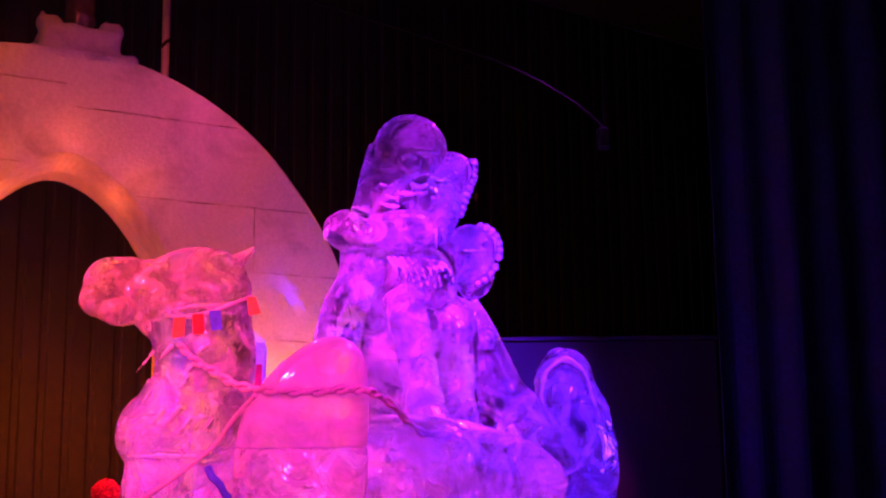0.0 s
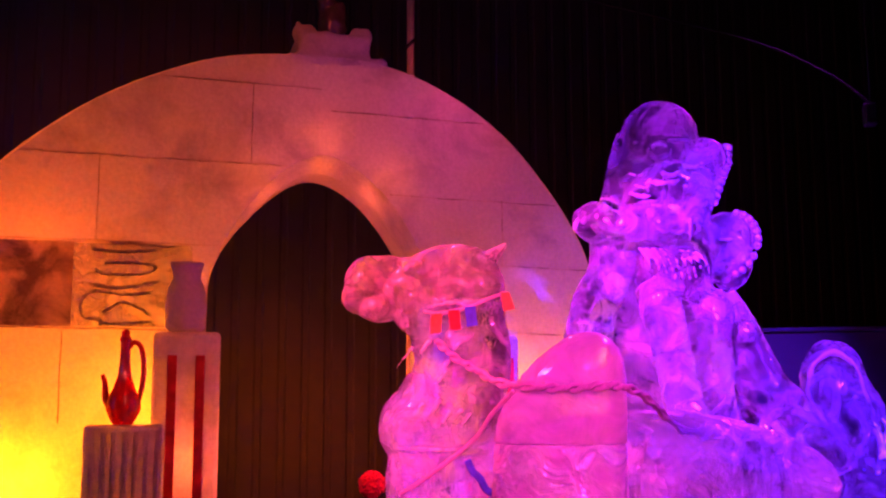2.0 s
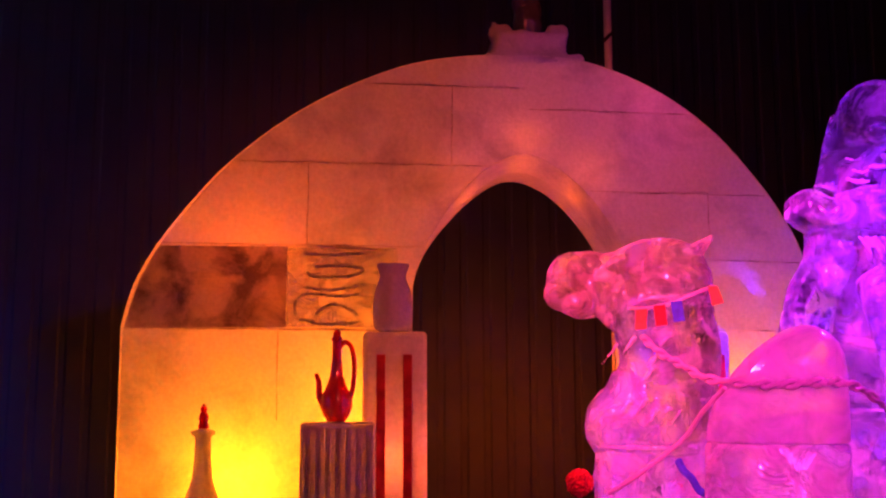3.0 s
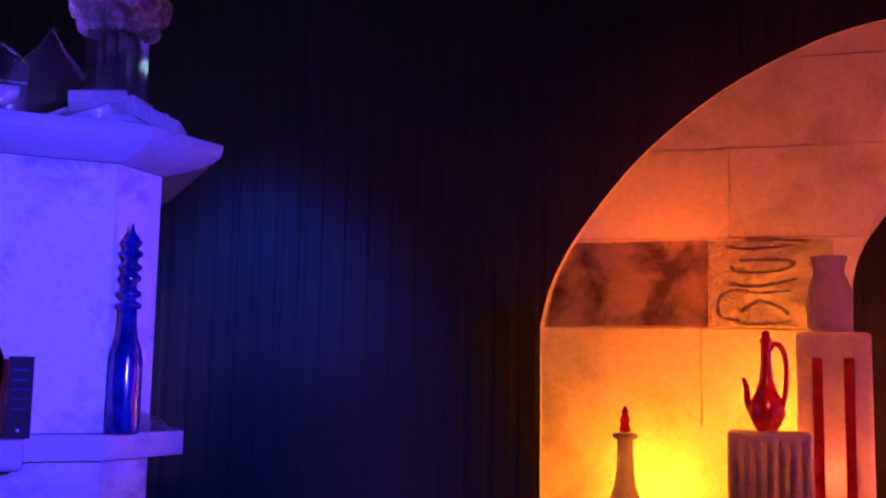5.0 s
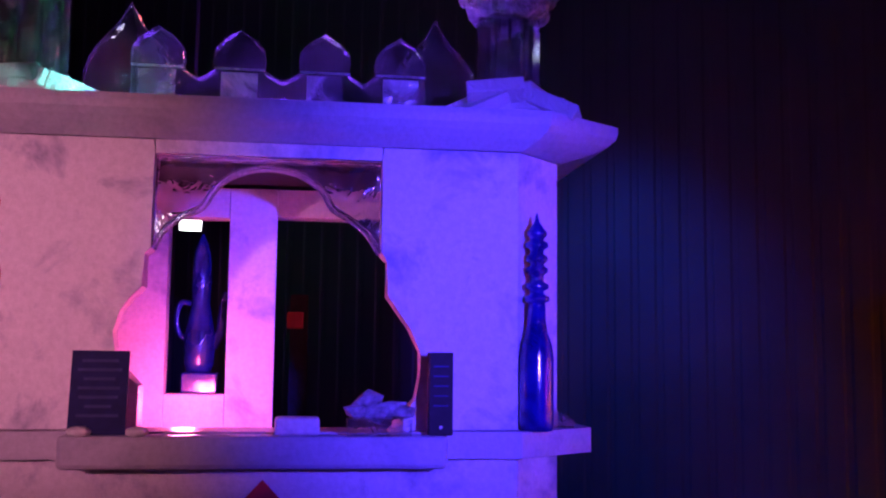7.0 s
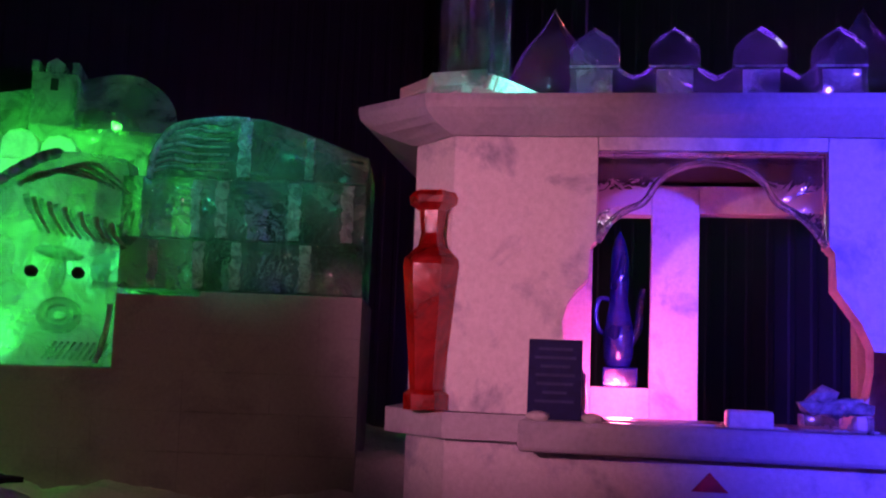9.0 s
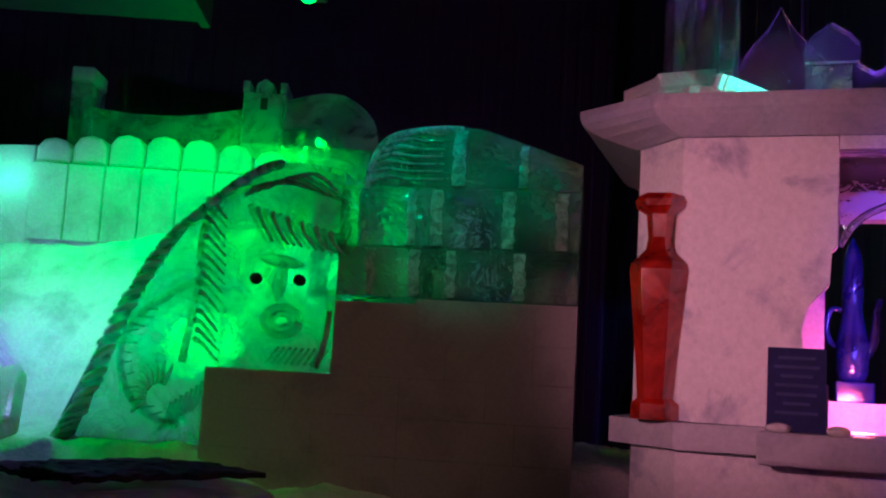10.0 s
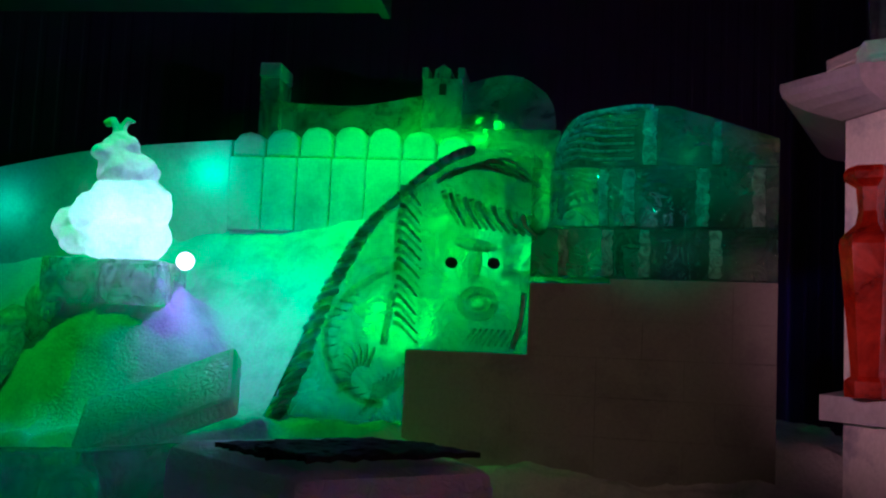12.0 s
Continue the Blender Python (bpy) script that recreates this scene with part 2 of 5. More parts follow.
M_KIOSK = milky("kiosk_snow_ice", (0.80, 0.80, 0.82), (0.36, 0.38, 0.50), 0.12, 0.45, 3.2, 0.2, (0.51, 0.68))
# cornice and ledge ice, toned below the walls to include their shade
M_SHADED_LEDGE = milky("shaded_ledge_ice", (0.56, 0.57, 0.63), (0.42, 0.44, 0.52), 0.15, 0.3, 4.0)
M_SNOW = milky("packed_snow", (0.80, 0.82, 0.82), (0.46, 0.50, 0.53), 0.1, 0.7, 3.4, 0.9, (0.46, 0.70))
M_BASE = milky("frosted_base_block", (0.42, 0.41, 0.41), (0.30, 0.29, 0.30), 0.1, 0.6, 3.0, 0.4)
M_GREENICE = ice("carved_wall_ice", (0.78, 0.95, 0.90), 0.66, 0.5, 0.05, 3.0, 0.2, 6.0, 0.2)
M_CLEARWALL = ice("clear_wall_ice", (0.70, 0.92, 0.85), 0.80, 0.5, 0.05, 2.5, 0.4, 6.0, 0.14)
M_SEAM = ice("frosted_seam", (0.9, 0.97, 0.97), 0.30, 0.4, 0.15, 20.0, 0.9, 30.0, 0.3)
# red ice; for the vase, coloured lamplight is put into the tint
M_REDICE = ice("red_ice", (0.72, 0.02, 0.015), 0.35, 0.5, 0.08, 5.0, 0.04)
M_BLUEICE = ice("blue_dyed_ice", (0.03, 0.05, 0.42), 0.35, 0.4, 0.08, 5.0, 0.04)
M_REDSTRIP = plain("red_inlay", (0.55, 0.02, 0.02), 0.35, 0.0, 12, 0.3)
M_HALL = plain("dark_hall_wall", (0.012, 0.012, 0.015), 0.65, 0.0, 1.5, 0.35)
M_CEIL = plain("dark_ceiling", (0.025, 0.027, 0.03), 0.7, 0.0, 2.0, 0.3)
M_FLOOR = plain("wet_dark_floor", (0.06, 0.06, 0.065), 0.35, 0.0, 3.0, 0.4, 0.2)
M_DUCT = plain("dark_metal_duct", (0.02, 0.02, 0.022), 0.6, 0.2, 6.0, 0.2)
M_POLE = plain("white_painted_pole", (0.75, 0.72, 0.68), 0.45, 0.0, 10, 0.1)
M_ROPE = milky("iced_rope", (0.82, 0.78, 0.78), (0.66, 0.6, 0.6), 0.35, 0.4, 40, 0.5)
# black fittings; also painted shade: kiosk roof, mask eyes, tower slit
M_BLACK = plain("black_board_and_shade", (0.012, 0.012, 0.013), 0.75, 0.0, 20, 0.3)
M_SIGN = plain("blue_card", (0.008, 0.013, 0.085), 0.85, 0.0, 15, 0.2)
M_SIGNTEXT = plain("pale_print", (0.03, 0.04, 0.14), 0.8)
M_MAT = plain("dark_rubber_mat", (0.018, 0.018, 0.02), 0.85, 0.0, 60, 0.5, 0.8)
M_RED = plain("red_cloth", (0.65, 0.03, 0.02), 0.8, 0.0, 40, 0.3, 0.4)
M_ORANGE = plain("orange_cloth", (0.8, 0.2, 0.05), 0.8, 0.0, 40, 0.2, 0.4)
M_BLUE = plain("blue_cloth", (0.04, 0.08, 0.5), 0.8, 0.0, 40, 0.2, 0.4)
M_PAPER = plain("crumpled_plastic", (0.30, 0.30, 0.33), 0.25, 0.0, 20, 0.5, 0.4)
M_FACET = carved("chipped_ice", (0.95, 0.97, 0.98), 0.38, (0.505, 0.55), 6.0, (1, 1, 1), 0.6, 16.0)
M_EXIT = plain("lit_exit_sign", (0.85, 1.0, 0.80), 0.5, 0.0, 5, 0.05, 0.0, 6.0)
M_REDLED = plain("red_indicator", (0.35, 0.02, 0.02), 0.6, 0.0, 5, 0.05, 0.0, 0.05)
M_BULB = plain("lit_bulb", (1.0, 0.62, 0.95), 0.5, 0.0, 5, 0.02, 0.0, 5.0)
M_GREENLED = plain("lit_green_spot", (0.03, 1.0, 0.10), 0.5, 0.0, 5, 0.02, 0.0, 3.0)
M_BRONZE = plain("dark_figurine", (0.10, 0.09, 0.11), 0.3, 0.3, 12, 0.4, 0.4)
M_CABLE = plain("black_cable", (0.003, 0.003, 0.003), 0.95)

# ---- mesh helpers ----
BASES = {}


def thing(name, m, at, label, category, group=""):
    ob = new(name)
    ob.empty_display_size = 0.1
    ob.matrix_world = m @ Matrix.Translation(at)
    BASES[ob.name] = Vector(at)
    return tagged(ob, label, category, group)


def link(name, bm, mat, smooth=False):
    me = bpy.data.meshes.new(name)
    bmesh.ops.recalc_face_normals(bm, faces=bm.faces)
    bm.to_mesh(me)
    bm.free()
    me.materials.append(mat)
    if smooth:
        me.shade_smooth()
    return new(name, me)


def part(name, bm, mat, parent, label="", smooth=False):
    """bm lies in the frame's coordinates; it moves to the parent's base."""
    base = BASES[parent.name]
    bmesh.ops.translate(bm, vec=-base, verts=bm.verts)
    ob = link(name, bm, mat, smooth)
    ob.parent = parent
    BASES[ob.name] = base
    return tagged(ob, label)


def single(name, bm, mat, m, at, label, category, group="", kind="", smooth=False):
    bmesh.ops.translate(bm, vec=-Vector(at), verts=bm.verts)
    ob = link(name, bm, mat, smooth)
    ob.matrix_world = m @ Matrix.Translation(at)
    BASES[ob.name] = Vector(at)
    return tagged(ob, label, category, group, kind)


def box(bm, x0, x1, y0, y1, z0, z1, bev=0.0, m=None):
    made = bmesh.ops.create_cube(bm, size=1.0)["verts"]
    bmesh.ops.scale(bm, vec=(x1 - x0, y1 - y0, z1 - z0), verts=made)
    bmesh.ops.translate(bm, vec=((x0 + x1) / 2, (y0 + y1) / 2, (z0 + z1) / 2), verts=made)
    if m is not None:
        bmesh.ops.transform(bm, matrix=m, verts=made)
    if bev:
        edges = {e for v in made for e in v.link_edges}
        bmesh.ops.bevel(bm, geom=list(edges), offset=bev, segments=2, affect="EDGES", profile=0.5)
    return bm


def prism(bm, outline, y0, y1, bev=0.0):
    """A plate with an outline in x, z, from depth y0 to y1."""
    a = [bm.verts.new((x, y0, z)) for x, z in outline]
    b = [bm.verts.new((x, y1, z)) for x, z in outline]
    n = len(a)
    faces = [bm.faces.new(a), bm.faces.new(b[::-1])]
    for i in range(n):
        faces.append(bm.faces.new((a[i], b[i], b[(i + 1) % n], a[(i + 1) % n])))
    if bev:
        edges = [e for e in faces[0].edges]
        bmesh.ops.bevel(bm, geom=edges, offset=bev, segments=2, affect="EDGES", profile=0.5)
    return bm


def slab(bm, outline, z0, z1):
    """A plate with an outline in x, y."""
    a = [bm.verts.new((x, y, z0)) for x, y in outline]
    b = [bm.verts.new((x, y, z1)) for x, y in outline]
    n = len(a)
    bm.faces.new(a), bm.faces.new(b[::-1])
    for i in range(n):
        bm.faces.new((a[i], b[i], b[(i + 1) % n], a[(i + 1) % n]))
    return bm


def lathe(bm, profile, x, y, seg=24):
    """Turned shape from (radius, z) pairs."""
    rings = []
    for r, z in profile:
        rings.append([bm.verts.new((x + r * math.cos(2 * math.pi * k / seg), y + r * math.sin(2 * math.pi * k / seg), z)) for k in range(seg)])
    for a, b in zip(rings, rings[1:]):
        for k in range(seg):
            bm.faces.new((a[k], a[(k + 1) % seg], b[(k + 1) % seg], b[k]))
    bm.faces.new(rings[0][::-1]), bm.faces.new(rings[-1])
    return bm


def ball(bm, x, y, z, rx, ry, rz, tilt=0.0, seg=20):
    """An ellipsoid, leaning by tilt degrees in the x, z plane."""
    m = Matrix.Translation((x, y, z)) @ pose(0, 0, 0, 0, tilt, 0) @ Matrix.Diagonal((rx, ry, rz, 1))
    bmesh.ops.create_uvsphere(bm, u_segments=seg, v_segments=seg // 2 + 2, radius=1.0, matrix=m)
    return bm


def tube(bm, pts, r, seg=8, r_end=None):
    pts = [Vector(p) for p in pts]
    rings = []
    for i, p in enumerate(pts):
        way = (pts[min(i + 1, len(pts) - 1)] - pts[max(i - 1, 0)]).normalized()
        side = way.cross(Vector((0, 1, 0.13))).normalized()
        up = side.cross(way)
        rad = r if r_end is None else r + (r_end - r) * i / (len(pts) - 1)
        rings.append([bm.verts.new(p + rad * (math.cos(2 * math.pi * k / seg) * side + math.sin(2 * math.pi * k / seg) * up)) for k in range(seg)])
    for a, b in zip(rings, rings[1:]):
        for k in range(seg):
            bm.faces.new((a[k], a[(k + 1) % seg], b[(k + 1) % seg], b[k]))
    bm.faces.new(rings[0][::-1]), bm.faces.new(rings[-1])
    return bm


def curve_pts(pts, steps=8):
    """Points of a smooth line through the given ones."""
    pts = [Vector(p) for p in pts]
    out = []
    for i in range(len(pts) - 1):
        p0, p1, p2, p3 = pts[max(i - 1, 0)], pts[i], pts[i + 1], pts[min(i + 2, len(pts) - 1)]
        for s in range(steps):
            t = s / steps
            out.append(0.5 * (2 * p1 + (p2 - p0) * t + (2 * p0 - 5 * p1 + 4 * p2 - p3) * t * t + (3 * p1 - p0 - 3 * p2 + p3) * t ** 3))
    return out + [pts[-1]]


CLOUDS = bpy.data.textures.new("carving", "CLOUDS")
CLOUDS.noise_scale = 0.10
ROUGH = bpy.data.textures.new("roughness", "CLOUDS")
ROUGH.noise_scale = 0.35


def melt(ob, voxel, smooth=4, carve=0.0, texture=None):
    """Fuses the overlapping volumes of a carved body into one skin."""
    r = ob.modifiers.new("fuse", "REMESH")
    r.mode, r.voxel_size, r.use_smooth_shade = "VOXEL", voxel, True
    s = ob.modifiers.new("melt", "SMOOTH")
    s.factor, s.iterations = 0.5, smooth
    if carve:
        d = ob.modifiers.new("carve", "DISPLACE")
        d.texture, d.strength, d.mid_level = texture or CLOUDS, carve, 0.5
        d.texture_coords = "LOCAL"
    return ob

# ---- the hall ----
def hall():
    walls = [(45, 8.6), (118, 11.5), (205, 5.0), (300, 9.0)]
    corners = []
    for (ya, oa), (yb, ob) in zip(walls, walls[1:] + walls[:1]):
        a, b = radians(ya), radians(yb)
        na, nb = Vector((-math.sin(a), math.cos(a))), Vector((-math.sin(b), math.cos(b)))
        det = na.x * nb.y - na.y * nb.x
        corners.append(((oa * nb.y - ob * na.y) / det, (na.x * ob - nb.x * oa) / det))
    for name, zz, mat in (("floor", (-0.2, 0.0), M_FLOOR), ("ceiling", (6.0, 6.2), M_CEIL)):
        bm = slab(bmesh.new(), corners, *zz)
        tagged(link(name, bm, mat), "dark floor of the cold hall" if name == "floor" else "black ceiling of the cold hall", name, "", "structure")
    names = ["wall_north", "wall_west", "wall_south", "wall_east"]
    for i, (yaw, off) in enumerate(walls):
        m = base_frame(yaw, off)
        inv = m.inverted()
        xs = sorted((inv @ Vector((*corners[i], 0))).x for i in (i - 1, i))
        bm = bmesh.new()
        pts, x = [], xs[0] - 0.3
        while x < xs[1] + 0.3:
            pts += [(x, 0.0), (x + 0.10, 0.0), (x + 0.12, 0.008), (x + 0.16, 0.008), (x + 0.18, 0.0)]
            x += 0.2
        ring = pts + [(xs[1] + 0.3, 0.25), (xs[0] - 0.3, 0.25)]
        slab(bm, ring, 0.0, 6.0)
        ob = link(names[i], bm, M_HALL)
        ob.matrix_world = m
        tagged(ob, "dark ribbed insulated panel wall of the hall", "wall", "", "structure")


hall()


# ---- arched ice wall ----
def arch_wall():
    top = [(-1.07, 1.8), (-1.0, 2.06), (-0.83, 2.36), (-0.51, 2.75), (-0.12, 3.07), (0.28, 3.29), (0.69, 3.43), (1.2, 3.48), (1.64, 3.45), (2.06, 3.29), (2.41, 3.05), (2.68, 2.75), (2.87, 2.47), (2.98, 2.22), (3.06, 1.8)]
    inner = [(1.99, 1.8), (1.94, 2.06), (1.84, 2.34), (1.66, 2.61), (1.45, 2.79), (1.27, 2.86), (1.09, 2.80), (0.92, 2.66), (0.75, 2.44), (0.62, 2.18), (0.57, 1.95), (0.565, 1.8)]
    throat = [(1.93, 1.8), (1.89, 2.08), (1.80, 2.34), (1.61, 2.60), (1.42, 2.745), (1.24, 2.79), (1.08, 2.725), (0.92, 2.59), (0.74, 2.38), (0.63, 2.17), (0.59, 1.95), (0.585, 1.8)]
    top = [(p.x, p.y) for p in curve_pts([(x, z, 0) for x, z in top], 5)]
    inner = [(p.x, p.y) for p in curve_pts([(x, z, 0) for x, z in inner], 5)]
    throat = [(p.x, p.y) for p in curve_pts([(x, z, 0) for x, z in throat], 5)]
    th = thing("ice_arch", ARCH, (1.1, 0.25, 0), "round-topped ice wall with pointed doorway, glowing orange and pink", "ice arch")
    bm = bmesh.new()
    # the opening narrows from a splayed front edge to a throat halfway in
    loops = []
    for y, hole, grow in ((0.0, inner, 0.0), (0.012, inner, 0.008), (0.22, throat, 0.008), (0.5, throat, 0.0)):
        ring = [(-1.07 - grow, 0.0)] + [(x + (x - 1.0) * grow, z + grow) for x, z in top] + [(3.06 + grow, 0.0), (hole[0][0], 0.0)] + hole + [(hole[-1][0], 0.0)]
        loops.append([bm.verts.new((x, y, z)) for x, z in ring])
    bm.faces.new(loops[0]), bm.faces.new(loops[-1][::-1])
    for a, b in zip(loops, loops[1:]):
        for k in range(len(a)):
            bm.faces.new((a[k], b[k], b[(k + 1) % len(a)], a[(k + 1) % len(a)]))
    bmesh.ops.triangulate(bm, faces=[f for f in bm.faces if len(f.verts) > 4])
    part("wall", bm, M_ARCH, th)

    def side(line, z):
        for (xa, za), (xb, zb) in zip(line, line[1:]):
            if min(za, zb) <= z <= max(za, zb) and za != zb:
                return xa + (xb - xa) * (z - za) / (zb - za)
        return None

    peak = max(range(len(top)), key=lambda i: top[i][1])
    left, right = top[: peak + 1], top[peak:]
    mid = max(range(len(inner)), key=lambda i: inner[i][1])
    inl, inr = inner[mid:], inner[: mid + 1]
    # joints between the blocks: fine uneven frosted lines
    rnd = random.Random(7)

    def joint(a, b):
        n = max(2, int((Vector(b) - Vector(a)).length / 0.08))
        pts = [Vector(a).lerp(Vector(b), k / n) for k in range(n + 1)]
        pts = [Vector((p.x + rnd.uniform(-0.003, 0.003), 0.0, p.y + rnd.uniform(-0.003, 0.003))) for p in pts]
        part("joint", tube(bmesh.new(), pts, 0.0034, 5), M_CLOUDY, th, "fine frosted joint")

    for z, zr in ((1.801, 1.801), (2.295, 2.225), (2.79, 2.635), (3.28, 3.14)):
        xi = side(inl, z)
        joint((side(left, z + 0.001) + 0.01, z), ((xi or 1.27) - 0.03, z - 0.01))
        xi = side(inr, zr)
        joint(((xi or 1.27) + 0.03, zr), (side(right, zr) - 0.01, zr - 0.015))
    for x, z0, z1 in ((-0.19, 1.27, 1.78), (-0.15, 1.8, 2.29), (-0.03, 2.29, 2.785), (0.83, 2.79, 3.27), (2.40, 2.22, 2.64)):
        joint((x, z0), (x, z1))
    # darker cloudy block and clear block let into the band above the niche
    edge = [(side(left, z) + 0.012, z) for z in (1.806, 1.9, 2.0, 2.1, 2.2, 2.278)]
    part("cloudy_block", prism(bmesh.new(), edge + [(-0.15, 2.278), (-0.15, 1.806)], -0.008, -0.002), M_CLOUDY, th, "dark cloudy ice block")
    part("clear_block", box(bmesh.new(), -0.145, 0.50, -0.03, -0.002, 1.806, 2.272, 0.012), M_CLEARBLOCK, th, "clear ice block with trapped swirls")
    for k, pts in enumerate(([(-0.05, 2.24), (0.08, 2.225), (0.30, 2.24)], [(-0.03, 2.13), (0.02, 2.10), (0.20, 2.10), (0.30, 2.14), (0.20, 2.165), (0.02, 2.16)], [(-0.04, 2.04), (0.10, 2.02), (0.31, 2.06)], [(0.02, 1.84), (-0.08, 1.86), (-0.09, 1.95), (-0.02, 2.0), (0.14, 1.985), (0.28, 2.0)], [(0.02, 1.88), (0.12, 1.94), (0.22, 1.91), (0.27, 1.87)], [(0.0, 1.825), (0.12, 1.82), (0.29, 1.835)])):
        part("swirl", tube(bmesh.new(), curve_pts([(x, -0.034, z) for x, z in pts], 6), 0.009, 6), M_SEAM, th, "pale frozen swirl", True)
    part("frost_line", tube(bmesh.new(), curve_pts([(0.05, -0.032, 2.275), (0.2, -0.034, 2.272), (0.38, -0.03, 2.262)], 5), 0.008, 6), M_CLOUDY, th, "dark broken frost line")
    part("cloudy_block", prism(bmesh.new(), [(2.03, 1.806), (2.03, 2.25), (2.36, 2.24), (2.36, 1.806)], -0.008, -0.002), M_CLOUDY, th, "dark cloudy ice block")
    return th


arch_wall()


def arch_posts():
    for x0, x1, strips in ((0.30, 0.66, (0.40, 0.55)), (2.02, 2.42, (2.12, 2.36))):
        th = thing("ice_pillar", ARCH, ((x0 + x1) / 2, -0.12, 0), "short square pillar of milky ice with red inlaid strips", "pillar", "pillars by the doorway")
        part("shaft", box(bmesh.new(), x0, x1, -0.22, -0.012, 0.0, 1.77, 0.025), M_ARCH, th)
        for s in strips:
            part("red_strip", box(bmesh.new(), s - 0.025, s + 0.025, -0.226, -0.2, 0.6, 1.64, 0.004), M_REDSTRIP, th, "red inlaid strip")
    th = thing("ice_jar", ARCH, (0.47, -0.11, 1.77), "wide-necked jar of frosted ice on a pillar", "jar")
    part("body", lathe(bmesh.new(), [(0.08, 1.772), (0.11, 1.80), (0.115, 1.92), (0.10, 2.02), (0.075, 2.08), (0.08, 2.12), (0.095, 2.16), (0.088, 2.165)], 0.47, -0.11, 28), M_ARCH, th, "", True)


arch_posts()


def jug_and_bottle():
    th = thing("ice_pedestal", ARCH, (0.16, -0.38, 0), "square fluted pedestal of milky ice", "pedestal")
    bm = box(bmesh.new(), -0.03, 0.36, -0.55, -0.24, 0.0, 1.27, 0.012)
    part("block", bm, M_ARCH, th)
    for k in range(7):
        x = 0.01 + k * 0.053
        part("flute", box(bmesh.new(), x - 0.012, x + 0.012, -0.557, -0.54, 0.4, 1.24, 0.004), M_ARCH, th)
    th = thing("jug", ARCH, (0.155, -0.40, 1.27), "tall red ice coffee pot with a loop handle and spout", "jug")
    part("body", lathe(bmesh.new(), [(0.045, 1.272), (0.065, 1.30), (0.088, 1.35), (0.085, 1.40), (0.055, 1.46), (0.035, 1.52), (0.026, 1.60), (0.024, 1.70), (0.032, 1.715), (0.020, 1.735), (0.022, 1.755), (0.005, 1.768)], 0.155, -0.40, 24), M_REDICE, th, "", True)
    part("handle", tube(bmesh.new(), curve_pts([(0.17, -0.40, 1.67), (0.20, -0.40, 1.70), (0.235, -0.40, 1.67), (0.25, -0.40, 1.58), (0.245, -0.40, 1.47), (0.225, -0.40, 1.38)]), 0.013), M_REDICE, th, "", True)
    part("spout", tube(bmesh.new(), curve_pts([(0.09, -0.40, 1.36), (0.065, -0.40, 1.41), (0.06, -0.40, 1.48), (0.045, -0.40, 1.53)]), 0.022, 8, 0.010), M_REDICE, th, "", True)
    th = thing("ice_bottle", ARCH, (-0.58, -0.15, 0.6), "frosted ice carafe with a red stopper", "bottle")
    part("body", lathe(bmesh.new(), [(0.09, 0.6), (0.10, 0.72), (0.105, 0.82), (0.075, 0.90), (0.055, 0.96), (0.045, 1.08), (0.042, 1.19), (0.065, 1.20), (0.068, 1.22), (0.03, 1.23)], -0.58, -0.15, 24), M_ARCH, th, "", True)
    part("stopper", lathe(bmesh.new(), [(0.026, 1.232), (0.03, 1.25), (0.022, 1.27), (0.028, 1.29), (0.024, 1.31), (0.015, 1.325), (0.02, 1.34), (0.004, 1.37)], -0.58, -0.15, 16), M_REDICE, th, "red stopper", True)
    th = thing("ice_shelf", ARCH, (-0.54, -0.2, 0), "low shelf block of milky ice against the arch", "ice block")
    part("block", box(bmesh.new(), -0.98, -0.06, -0.5, -0.012, 0.0, 0.598, 0.02), M_ARCH, th)


jug_and_bottle()


def finial():
    th = thing("finial", ARCH, (1.33, 0.25, 3.46), "snow pedestal on top of the arch with a small dark figurine", "finial")
    bm = bmesh.new()
    box(bm, 1.10, 1.56, 0.03, 0.47, 3.42, 3.66, 0.03)
    box(bm, 1.02, 1.66, 0.0, 0.5, 3.40, 3.50, 0.03)
    for x in (1.12, 1.18, 1.48, 1.54):
        ball(bm, x, 0.15, 3.67, 0.05, 0.07, 0.06)
    ball(bm, 1.12, 0.2, 3.72, 0.03, 0.03, 0.05)
    ob = part("pedestal", bm, M_ARCH, th)
    melt(ob, 0.02, 3, 0.03)
    bm = bmesh.new()
    ball(bm, 1.33, 0.2, 3.76, 0.09, 0.08, 0.14)
    ball(bm, 1.30, 0.2, 3.90, 0.06, 0.06, 0.09)
    ball(bm, 1.38, 0.2, 3.84, 0.05, 0.05, 0.08)
    ball(bm, 1.33, 0.2, 4.02, 0.05, 0.05, 0.07)
    ob = part("figurine", bm, M_BRONZE, th, "small dark glossy figurine")
    melt(ob, 0.012, 2, 0.04)
    th = thing("pole", ARCH, (2.06, 1.0, 0), "slim white pole behind the arch with a black cable tie", "pole")
    part("shaft", lathe(bmesh.new(), [(0.028, 0.0), (0.028, 5.99)], 2.06, 1.0, 14), M_POLE, th, "", True)
    part("tie", tube(bmesh.new(), curve_pts([(2.025, 0.99, 3.93), (2.06, 0.965, 3.97), (2.095, 0.99, 4.0)]), 0.012), M_BLACK, th, "black cable tie")


finial()


